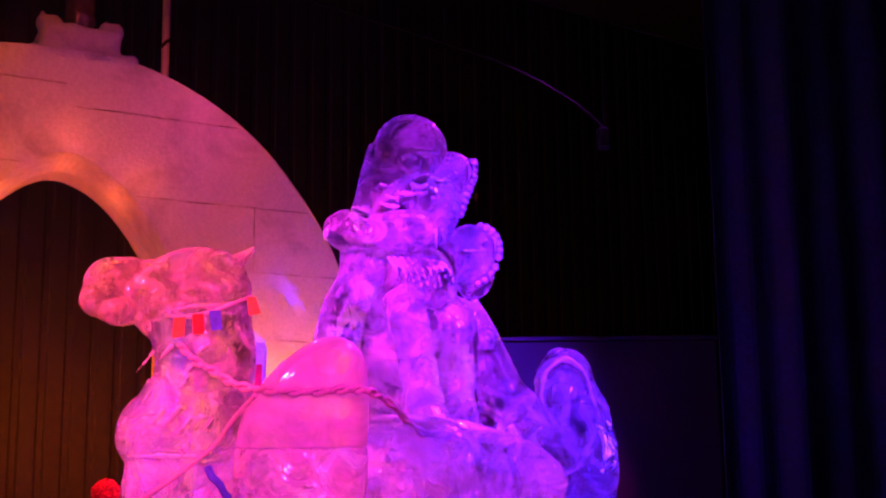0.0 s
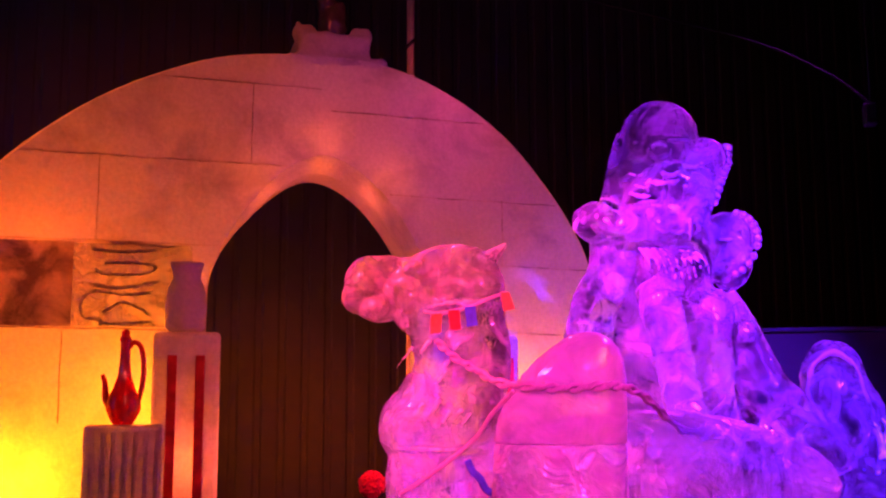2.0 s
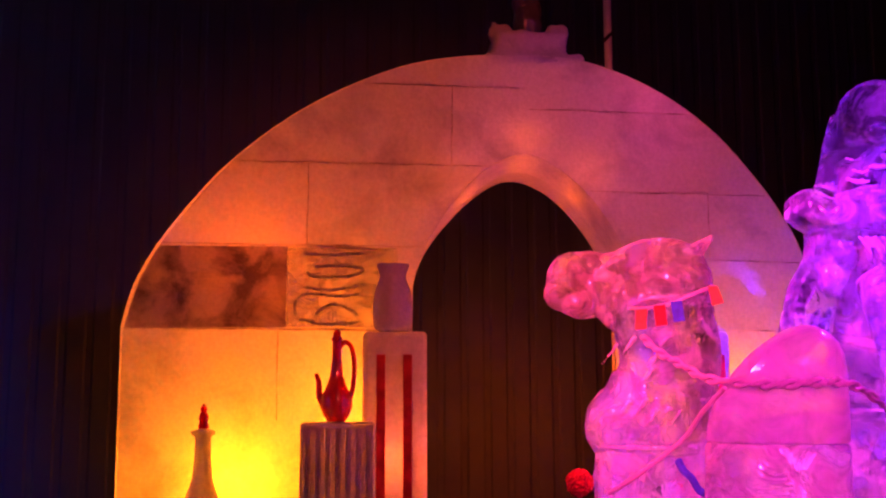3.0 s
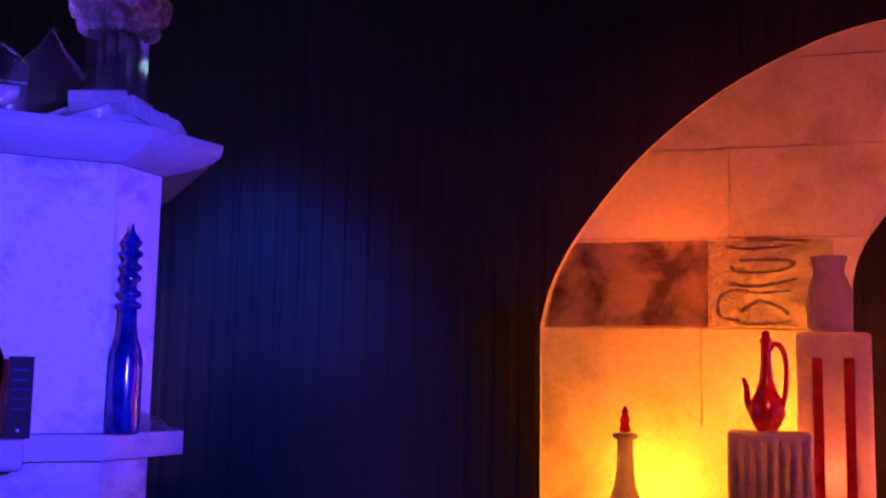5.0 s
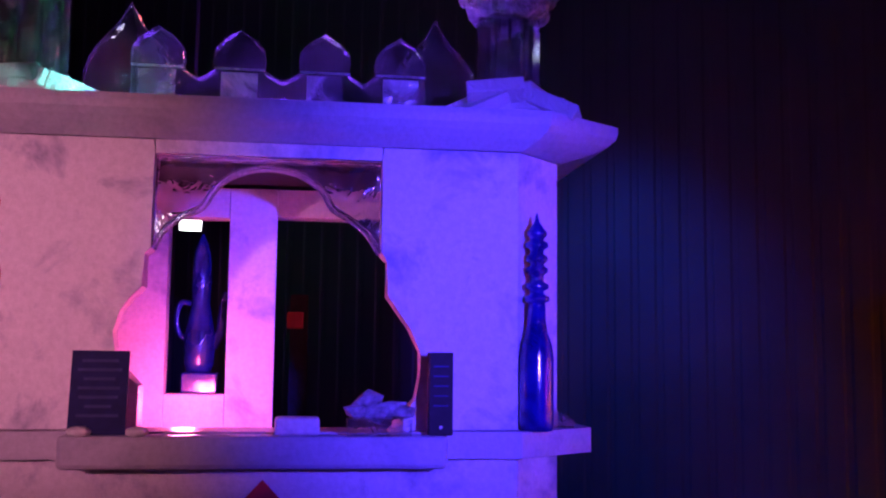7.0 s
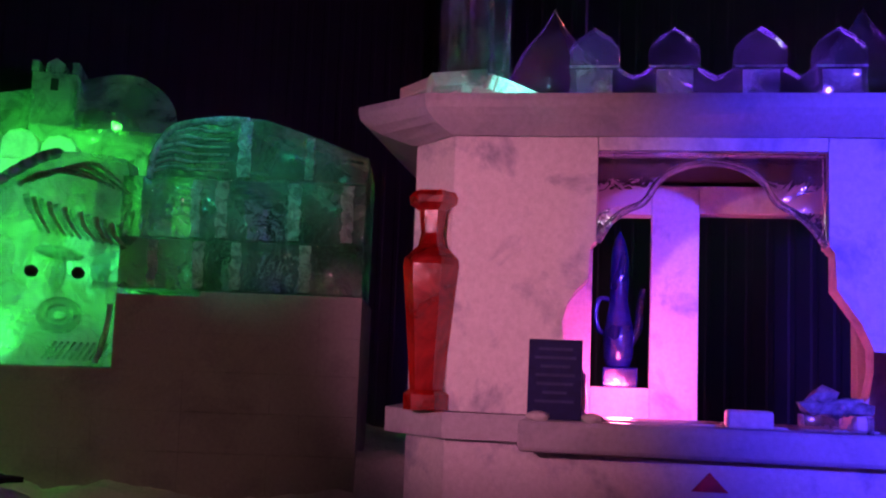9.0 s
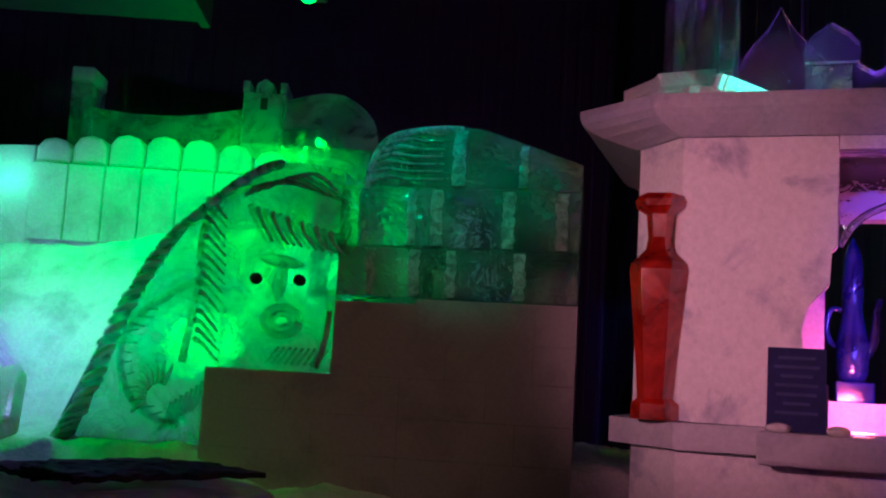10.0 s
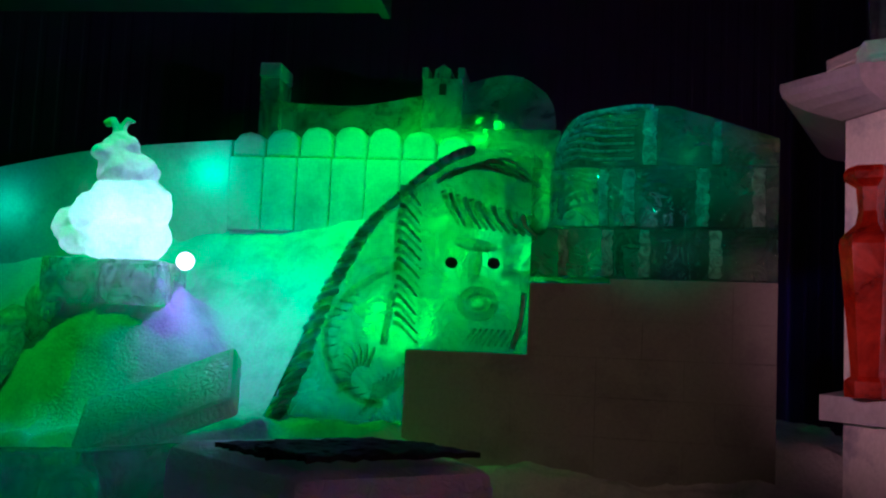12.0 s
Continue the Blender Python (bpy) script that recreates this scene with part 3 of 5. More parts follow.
# ---- camel and rider ----
def camel():
    bm = bmesh.new()
    # square muzzle with nostrils and split lip
    ball(bm, -1.41, -0.02, 1.95, 0.135, 0.13, 0.145)
    ball(bm, -1.36, 0, 2.0, 0.15, 0.12, 0.10)
    ball(bm, -1.46, -0.06, 1.90, 0.085, 0.10, 0.09)
    ball(bm, -1.36, -0.04, 1.84, 0.11, 0.11, 0.075)
    ball(bm, -1.46, -0.09, 1.97, 0.055, 0.05, 0.05, 30)
    ball(bm, -1.37, -0.10, 1.98, 0.06, 0.035, 0.075, -20)
    ball(bm, -1.29, -0.07, 1.90, 0.08, 0.05, 0.09)
    # skull, brow, cheek, ears
    ball(bm, -1.21, 0, 1.95, 0.19, 0.12, 0.135)
    ball(bm, -1.02, 0, 1.98, 0.25, 0.15, 0.16)
    ball(bm, -0.92, 0, 1.92, 0.17, 0.15, 0.15)
    ball(bm, -1.05, -0.04, 1.85, 0.23, 0.14, 0.11)
    ball(bm, -1.16, -0.11, 2.02, 0.07, 0.04, 0.035, -15)
    tube(bm, [(-0.86, -0.03, 2.0), (-0.80, -0.05, 2.07), (-0.735, -0.05, 2.125)], 0.055, 8, 0.010)
    tube(bm, [(-0.88, 0.10, 2.02), (-0.84, 0.12, 2.08), (-0.80, 0.13, 2.12)], 0.045, 8, 0.010)
    # flat joint under the jaw, tapering throat, full chest
    box(bm, -1.20, -0.78, -0.12, 0.12, 1.738, 1.752)
    ball(bm, -1.20, -0.02, 1.77, 0.13, 0.10, 0.07, 40)
    tube(bm, curve_pts([(-1.0, 0.02, 1.84), (-0.985, 0.02, 1.72), (-0.965, 0.02, 1.58), (-0.99, 0.02, 1.45)], 5), 0.235, 18, 0.235)
    tube(bm, curve_pts([(-0.99, 0.02, 1.45), (-1.03, 0.02, 1.30), (-1.04, 0.03, 1.10), (-1.03, 0.05, 0.85), (-1.0, 0.08, 0.5)], 5), 0.25, 18, 0.33)
    ball(bm, -1.10, 0.0, 1.27, 0.27, 0.25, 0.22)
    ball(bm, -0.95, 0.04, 1.12, 0.28, 0.22, 0.30)
    tube(bm, curve_pts([(-1.32, -0.08, 1.18), (-1.2, -0.22, 1.18), (-1.05, -0.26, 1.18), (-0.9, -0.22, 1.18), (-0.78, -0.1, 1.18)], 4), 0.012, 6)
    # rear body, flowing down to the block
    ball(bm, -0.2, 0.35, 1.0, 0.95, 0.32, 0.35)
    box(bm, -1.35, 1.1, -0.15, 0.65, 0.0, 0.75)
    box(bm, -0.5, 1.25, 0.5, 1.4, 0.0, 0.7)
    # long cuts of the fleece down the neck
    rnd = random.Random(5)
    for k in range(16):
        x, z = rnd.uniform(-1.16, -0.84), rnd.uniform(1.30, 1.70)
        r = 0.235 if z > 1.42 else 0.27
        y = 0.02 - math.sqrt(max(0.0, r * r - (x + 1.0) ** 2)) - 0.004
        tube(bm, curve_pts([(x, y, z), (x - 0.03, y - 0.006, z - 0.045), (x - 0.085, y + 0.01, z - 0.10)], 3), 0.012, 5, 0.005)
    ob = single("camel_sculpture", bm, M_CAMEL, CAMEL @ Matrix.Translation((0.03, 0, 0)), (-0.2, 0.2, 0), "carved clear ice camel, head raised, lit pink", "sculpture")
    melt(ob, 0.010, 1, 0.018)
    # lopsided hump in front of the rider
    th = thing("camel_hump", CAMEL, (-0.44, -0.3, 0.75), "smooth lopsided hump of two stacked ice blocks, glowing magenta", "sculpture")

    def loft(rows):
        bm = bmesh.new()
        rings = []
        for z, xl, xr, d in rows:
            c, h = (xl + xr) / 2, (xr - xl) / 2
            ring = []
            for k in range(40):
                a = 2 * math.pi * k / 40
                ca, sa = math.cos(a), math.sin(a)
                ring.append(bm.verts.new((c + h * math.copysign(abs(ca) ** 0.75, ca), -0.3 + d * math.copysign(abs(sa) ** 0.75, sa), z)))
            rings.append(ring)
        for a, b in zip(rings, rings[1:]):
            for k in range(40):
                bm.faces.new((a[k], a[(k + 1) % 40], b[(k + 1) % 40], b[k]))
        bm.faces.new(rings[0][::-1]), bm.faces.new(rings[-1])
        return bm

    part("cap", loft([(1.216, -0.712, -0.158, 0.192), (1.224, -0.72, -0.152, 0.20), (1.32, -0.70, -0.15, 0.20), (1.43, -0.65, -0.15, 0.20), (1.50, -0.595, -0.152, 0.195), (1.57, -0.53, -0.16, 0.18), (1.62, -0.465, -0.18, 0.15), (1.66, -0.405, -0.215, 0.11), (1.682, -0.355, -0.255, 0.06), (1.688, -0.32, -0.29, 0.02)]), M_HUMP, th, "cloudy upper block", True)
    part("foot", loft([(0.752, -0.74, -0.15, 0.20), (1.0, -0.73, -0.152, 0.20), (1.195, -0.72, -0.152, 0.20), (1.210, -0.712, -0.158, 0.192)]), M_HUMPFOOT, th, "swirled lower block", True)
    # hooded figure at the far end
    bm = bmesh.new()
    ball(bm, 0.735, 0.15, 1.47, 0.145, 0.15, 0.19)
    ball(bm, 0.76, 0.15, 1.30, 0.19, 0.17, 0.25)
    ball(bm, 0.82, 0.15, 1.12, 0.16, 0.18, 0.36)
    ball(bm, 0.68, 0.15, 1.10, 0.16, 0.18, 0.3)
    ball(bm, 0.72, 0.02, 1.45, 0.075, 0.04, 0.09)
    ball(bm, 0.83, 0.0, 1.14, 0.075, 0.05, 0.16, 6)
    ball(bm, 0.64, 0.0, 1.16, 0.07, 0.05, 0.14, -8)
    tube(bm, curve_pts([(0.62, 0.03, 1.36), (0.63, 0.0, 1.52), (0.72, -0.01, 1.60), (0.82, 0.0, 1.53), (0.86, 0.02, 1.38), (0.91, 0.04, 1.22)], 5), 0.013, 8)
    box(bm, 0.53, 0.96, 0.0, 0.32, 0.2, 0.95)
    ob = single("small_figure_sculpture", bm, M_RIDER, RIDER, (0.8, 0.15, 0.3), "small hooded ice figure beside the camel, deep violet", "sculpture")
    melt(ob, 0.012, 2, 0.03)


camel()


def rider():
    bm = bmesh.new()
    # hood and the hair falling beside it
    ball(bm, 0.01, 0, 2.61, 0.178, 0.15, 0.17)
    ball(bm, -0.05, 0.03, 2.50, 0.16, 0.12, 0.18)
    tube(bm, curve_pts([(-0.12, 0.02, 2.62), (-0.16, 0.02, 2.50), (-0.19, 0.02, 2.38), (-0.22, 0.01, 2.30)], 5), 0.075, 12, 0.06)
    tube(bm, curve_pts([(-0.165, -0.03, 2.56), (-0.08, -0.118, 2.562), (0.04, -0.145, 2.562), (0.16, -0.10, 2.562), (0.29, -0.02, 2.56)], 5), 0.006, 5)
    ball(bm, 0.015, -0.12, 2.525, 0.062, 0.035, 0.05)
    tube(bm, [(-0.02, -0.155, 2.53), (0.015, -0.162, 2.537), (0.05, -0.155, 2.53)], 0.012, 6)
    # beaded plait on the other side
    ball(bm, 0.20, 0.05, 2.50, 0.115, 0.09, 0.105)
    for k in range(9):
        ball(bm, 0.315 - 0.010 * max(0, k - 2) * 1.25, 0.03, 2.545 - 0.031 * k, 0.030, 0.04, 0.022, 20, 10)
    tube(bm, curve_pts([(0.20, 0.05, 2.55), (0.215, 0.05, 2.42), (0.20, 0.04, 2.30)], 5), 0.085, 12, 0.05)
    # chest, gathered cloth, crossed forearms
    ball(bm, 0.0, 0.02, 2.33, 0.19, 0.15, 0.20)
    ball(bm, 0.10, -0.06, 2.37, 0.10, 0.10, 0.10, 25)
    tube(bm, curve_pts([(0.17, -0.06, 2.40), (0.18, -0.13, 2.27), (0.12, -0.18, 2.165)], 5), 0.075, 12, 0.065)
    tube(bm, curve_pts([(0.14, -0.19, 2.155), (0.0, -0.20, 2.155), (-0.16, -0.20, 2.165), (-0.27, -0.17, 2.20)], 5), 0.062, 12, 0.072)
    tube(bm, curve_pts([(0.12, -0.17, 2.23), (-0.02, -0.2, 2.235), (-0.16, -0.18, 2.215)], 5), 0.05, 10, 0.04)
    ball(bm, -0.285, -0.12, 2.20, 0.105, 0.10, 0.095)
    for k in range(4):
        tube(bm, curve_pts([(-0.22 - 0.035 * k, -0.20, 2.25 - 0.012 * k), (-0.27 - 0.03 * k, -0.225, 2.21 - 0.012 * k), (-0.28 - 0.027 * k, -0.19, 2.15)], 3), 0.018, 6)
    # round sleeve of ice with a beaded hem behind the waist
    ball(bm, 0.30, 0.08, 2.14, 0.14, 0.07, 0.115)
    ball(bm, 0.20, 0.06, 2.08, 0.10, 0.09, 0.15)
    ball(bm, 0.31, 0.08, 2.02, 0.105, 0.06, 0.13)
    tube(bm, [(0.17, -0.02, 2.115), (0.30, 0.0, 2.115), (0.43, 0.05, 2.118)], 0.008, 6)
    for k in range(11):
        a = radians(75 - k * 15)
        ball(bm, 0.315 + 0.118 * math.cos(a) - 0.004 * max(0, k - 6), 0.03, 2.12 + (0.125 if k < 7 else 0.165) * math.sin(a), 0.020, 0.03, 0.020, 0, 8)
    # hips and bent knee
    ball(bm, 0.04, -0.03, 1.99, 0.18, 0.16, 0.15)
    ball(bm, 0.13, -0.08, 1.95, 0.10, 0.10, 0.13, -20)
    tube(bm, curve_pts([(-0.02, -0.12, 1.88), (0.01, -0.18, 1.76), (0.05, -0.17, 1.55), (0.085, -0.15, 1.36)], 6), 0.098, 14, 0.085)
    ball(bm, 0.10, -0.17, 1.34, 0.09, 0.10, 0.06)
    # loose robe and saddle cloth
    tube(bm, curve_pts([(-0.21, -0.04, 2.16), (-0.23, -0.04, 1.98), (-0.31, -0.04, 1.80), (-0.36, 0, 1.55)], 5), 0.105, 12, 0.11)
    ball(bm, -0.17, -0.06, 2.04, 0.15, 0.10, 0.12)
    ball(bm, -0.22, -0.10, 1.90, 0.07, 0.06, 0.08)
    tube(bm, curve_pts([(0.20, -0.02, 1.85), (0.23, -0.06, 1.74), (0.22, -0.04, 1.55), (0.24, 0, 1.25)], 5), 0.085, 12, 0.08)
    ball(bm, 0.345, -0.03, 1.68, 0.068, 0.06, 0.062)
    tube(bm, curve_pts([(0.26, 0.04, 1.86), (0.35, 0.04, 1.66), (0.43, 0.04, 1.45), (0.56, 0.04, 1.28), (0.66, 0.04, 1.05)], 6), 0.075, 12, 0.15)
    ball(bm, -0.05, 0.14, 1.55, 0.33, 0.15, 0.42)
    ball(bm, 0.25, 0.10, 1.15, 0.42, 0.2, 0.26)
    ball(bm, 0.46, 0.0, 1.16, 0.09, 0.10, 0.09)
    box(bm, -0.3, 0.6, -0.1, 0.3, 0.6, 1.15)
    # cut folds: gathered cloth on the chest, creases of the hips, uprights of the saddle
    rnd = random.Random(11)
    for k in range(13):
        x, z = rnd.uniform(-0.15, 0.12), rnd.uniform(2.27, 2.45)
        tube(bm, curve_pts([(x, -0.145, z), (x + 0.045, -0.165, z - 0.02), (x + 0.09, -0.15, z + 0.005)], 3), 0.011, 5, 0.005)
    for k in range(9):
        x = -0.09 + 0.03 * k
        tube(bm, curve_pts([(x, -0.175, 2.07 - 0.004 * k), (x + 0.045, -0.205, 2.0), (x + 0.07, -0.185, 1.92)], 3), 0.011, 5, 0.005)
    for k in range(5):
        x = -0.10 + 0.14 * k
        tube(bm, curve_pts([(x, -0.12, 1.30), (x + 0.05, -0.15, 1.18), (x + 0.03, -0.12, 1.0)], 4), 0.022, 6)
    ob = single("rider_sculpture", bm, M_RIDER, RIDER, (0.05, 0, 0.75), "robed ice rider seated on the camel, violet and magenta", "statue")
    melt(ob, 0.009, 1, 0.014)


rider()


def camel_gear():
    th = thing("bridle", CAMEL @ Matrix.Translation((0.02, 0, 0)), (-1.0, -0.2, 1.8), "bridle cord with small coloured flags on the camel's head", "bridle")
    line = curve_pts([(-1.09, -0.20, 1.80), (-1.02, -0.215, 1.79), (-0.94, -0.215, 1.80), (-0.865, -0.20, 1.82), (-0.80, -0.18, 1.85), (-0.72, -0.10, 1.89)])
    part("cord", tube(bmesh.new(), line, 0.008, 6), M_ROPE, th)
    for x, z, lean, mat in ((-1.02, 1.785, -0.008, M_ORANGE), (-0.94, 1.80, 0.006, M_RED), (-0.865, 1.815, 0.010, M_BLUE)):
        part("flag", prism(bmesh.new(), [(x - 0.025, z), (x + 0.025, z + 0.004), (x + 0.027 + lean, z - 0.085), (x - 0.022 + lean, z - 0.09)], -0.232, -0.226), mat, th)
    part("flag", prism(bmesh.new(), [(-0.74, 1.885), (-0.70, 1.885), (-0.675, 1.81), (-0.725, 1.80)], -0.14, -0.134), M_ORANGE, th)
    th = thing("rope", CAMEL, (-0.4, -0.3, 1.46), "pale twisted rope slung from the camel's neck to the rider", "rope")
    for dz in (0.0, 0.018):
        pts = curve_pts([(-1.0, -0.235, 1.66), (-0.91, -0.27, 1.583), (-0.81, -0.29, 1.527), (-0.69, -0.40, 1.47), (-0.516, -0.52, 1.448), (-0.375, -0.525, 1.441), (-0.236, -0.525, 1.449), (-0.143, -0.50, 1.445), (-0.065, -0.30, 1.398), (0.018, 0.0, 1.301), (0.14, 0.3, 1.205), (0.33, 0.42, 1.178), (0.49, 0.46, 1.17)], 10)
        pts = [p + Vector((0, 0.009 * math.sin(i * 0.9 + dz * 175), dz * 0.5 + 0.009 * math.cos(i * 0.9 + dz * 175))) for i, p in enumerate(pts)]
        part("strand", tube(bmesh.new(), pts, 0.011, 6), M_ROPE, th)
    th = thing("rein", CAMEL, (-0.95, -0.3, 1.1), "thin pale cord across the camel's chest", "rope")
    part("cord", tube(bmesh.new(), curve_pts([(-1.16, -0.27, 0.98), (-1.047, -0.29, 1.05), (-0.899, -0.29, 1.157), (-0.80, -0.31, 1.24), (-0.715, -0.40, 1.336), (-0.60, -0.51, 1.435)]), 0.010, 6), M_ROPE, th)
    th = thing("tassel", CAMEL, (-1.3, -0.2, 1.0), "red pompom hanging on the camel's chest", "tassel")
    bm = bmesh.new()
    rnd = random.Random(3)
    bmesh.ops.create_icosphere(bm, subdivisions=4, radius=0.06)
    for v in bm.verts:
        v.co *= 0.88 + 0.24 * rnd.random()
    bmesh.ops.translate(bm, vec=(-1.30, -0.24, 1.02), verts=bm.verts)
    part("pompom", bm, M_RED, th)
    th = thing("ribbon", CAMEL, (-0.79, -0.3, 1.0), "blue ribbon on the camel's chest", "ribbon")
    part("band", tube(bmesh.new(), curve_pts([(-0.85, -0.27, 1.13), (-0.825, -0.29, 1.09), (-0.79, -0.30, 1.06), (-0.762, -0.29, 1.01), (-0.72, -0.28, 0.99)]), 0.017, 6), M_BLUE, th)


camel_gear()


# ---- ice bar kiosk ----
def kiosk():
    th = thing("ice_kiosk", KIOSK, (-0.15, 0.5, 0), "white ice bar kiosk with scalloped window, lit blue and pink", "kiosk")
    left_open = [(-0.62, 2.38), (-0.62, 1.98), (-0.65, 1.96), (-0.65, 1.82), (-0.70, 1.77), (-0.74, 1.72), (-0.765, 1.63), (-0.75, 1.52), (-0.69, 1.45), (-0.65, 1.41), (-0.65, 1.23)]
    right_open = [(0.34, 2.38), (0.34, 1.98), (0.37, 1.95), (0.37, 1.80), (0.42, 1.73), (0.47, 1.66), (0.52, 1.56), (0.52, 1.46), (0.50, 1.36), (0.44, 1.30), (0.40, 1.23)]
    part("front_panel", prism(bmesh.new(), [(-1.25, 1.232), (-1.25, 2.44), (-0.622, 2.44)] + left_open, 0.0, 0.16, 0.006), M_KIOSK, th)
    part("front_panel", prism(bmesh.new(), [(0.94, 1.232), (0.94, 2.44), (0.342, 2.44)] + right_open, 0.0, 0.16, 0.006), M_KIOSK, th)
    part("lintel", box(bmesh.new(), -0.618, 0.338, 0.002, 0.158, 2.382, 2.44), M_KIOSK, th)
    part("counter_front", box(bmesh.new(), -1.25, 0.94, 0.0, 0.2, 0.0, 1.12, 0.006), M_KIOSK, th)
    for sx, ex in (((-1.25, 0.0), (-1.46, 0.24)), ((0.94, 0.0), (1.17, 0.24))):
        sgn = -1 if ex[0] < 0 else 1
        inner = [(sx[0] - sgn * 0.002, 0.16), (ex[0] - sgn * 0.16, 0.30)]
        for z0, z1 in ((0.0, 1.12), (1.232, 2.44)):
            part("corner_panel", slab(bmesh.new(), [sx, ex, *inner[::-1]], z0, z1), M_KIOSK, th)
            part("side_panel", box(bmesh.new(), *sorted((ex[0], ex[0] - sgn * 0.16)), 0.302, 1.3, z0, z1), M_KIOSK, th)
    # ledges
    part("ledge", slab(bmesh.new(), [(-1.25, -0.08), (0.94, -0.08), (1.33, 0.24), (1.33, 1.3), (0.9, 1.3), (0.9, 0.2), (-1.2, 0.2), (-1.2, 1.3), (-1.56, 1.3), (-1.56, 0.24)], 1.12, 1.23), M_SHADED_LEDGE, th)
    part("counter_shelf", box(bmesh.new(), -0.92, 0.61, -0.20, -0.082, 1.09, 1.222, 0.02), M_SHADED_LEDGE, th)
    # cornice: stacked slabs growing outwards
    prof = [(2.442, 0.02), (2.46, 0.08), (2.49, 0.17), (2.52, 0.23), (2.55, 0.265), (2.58, 0.275), (2.61, 0.275)]
    bm = bmesh.new()
    rings = []
    for z, o in prof:
        rings.append([bm.verts.new(p) for p in ((-1.25 - o * 0.45, -o * 0.35, z), (0.94 + o * 0.45, -o * 0.35, z), (1.17 + o, 0.24 - o * 0.25, z), (1.17 + o, 1.3 + o, z), (-1.46 - o, 1.3 + o, z), (-1.46 - o, 0.24 - o * 0.25, z))])
    for a, b in zip(rings, rings[1:]):
        for k in range(6):
            bm.faces.new((a[k], a[(k + 1) % 6], b[(k + 1) % 6], b[k]))
    bm.faces.new(rings[0][::-1]), bm.faces.new(rings[-1])
    part("cornice", bm, M_SHADED_LEDGE, th)
    # clear scalloped arch in the window head
    arc = [(p.x, p.y) for p in curve_pts([(-0.615, 1.98, 0), (-0.57, 2.06, 0), (-0.50, 2.12, 0), (-0.42, 2.16, 0), (-0.36, 2.25, 0), (-0.27, 2.31, 0), (-0.14, 2.335, 0), (-0.01, 2.31, 0), (0.08, 2.25, 0), (0.13, 2.17, 0), (0.21, 2.12, 0), (0.28, 2.06, 0), (0.335, 1.98, 0)], 4)]
    part("scalloped_arch", prism(bmesh.new(), [(0.335, 2.378), (-0.615, 2.378)] + arc, 0.03, 0.10), M_CLEAR, th, "clear ice arch with carved lobes")
    part("arch_moulding", tube(bmesh.new(), [(x, 0.025, z) for x, z in arc], 0.016, 8), M_CLEAR, th, "", True)
    part("window_frame", box(bmesh.new(), -0.60, 0.32, 0.015, 0.03, 2.355, 2.375), M_CLEAR, th)
    # rear wall with two openings
    for x0, x1, z0, z1 in ((-1.29, -0.64, 0, 2.436), (-0.638, -0.352, 0, 1.35), (-0.35, -0.12, 0, 2.36), (-0.638, -0.352, 2.21, 2.36), (-0.118, 0.62, 2.22, 2.36), (0.622, 1.0, 0, 2.436), (-0.118, 0.62, 0, 1.15)):
        part("rear_panel", box(bmesh.new(), x0, x1, 0.75, 0.88, z0, z1, 0.004), M_KIOSK, th)
    # white ice roof coloured black, standing in for the shade beneath it
    part("roof", box(bmesh.new(), -1.29, 1.0, 0.302, 1.28, 2.38, 2.437), M_BLACK, th, "roof slab, underside painted black as shade")
    part("red_triangle", prism(bmesh.new(), [(-0.21, 0.95), (-0.06, 0.95), (-0.135, 1.03)], -0.012, -0.002), M_REDSTRIP, th, "red triangle set in the front")
    return th


kiosk()


def onion_dome(x, y, r, z0, z1):
    h = z1 - z0
    prof = [(0.55, 0.0), (0.62, 0.03), (0.72, 0.10), (0.69, 0.125), (0.82, 0.17), (0.79, 0.195), (0.92, 0.25), (0.89, 0.275), (1.0, 0.35), (1.0, 0.44), (0.93, 0.53), (0.78, 0.63), (0.55, 0.73), (0.32, 0.82), (0.15, 0.91), (0.02, 1.0)]
    th = thing("onion_dome", KIOSK, (x, y, z0), "clear ice onion dome with carved rings and a point", "dome", "onion domes on the kiosk")
    part("dome", lathe(bmesh.new(), [(r * a, z0 + h * b) for a, b in prof], x, y, 32), M_CLEAR, th, "", True)


onion_dome(-0.86, 0.75, 0.215, 2.612, 3.275)
onion_dome(0.655, 0.75, 0.225, 2.612, 3.265)


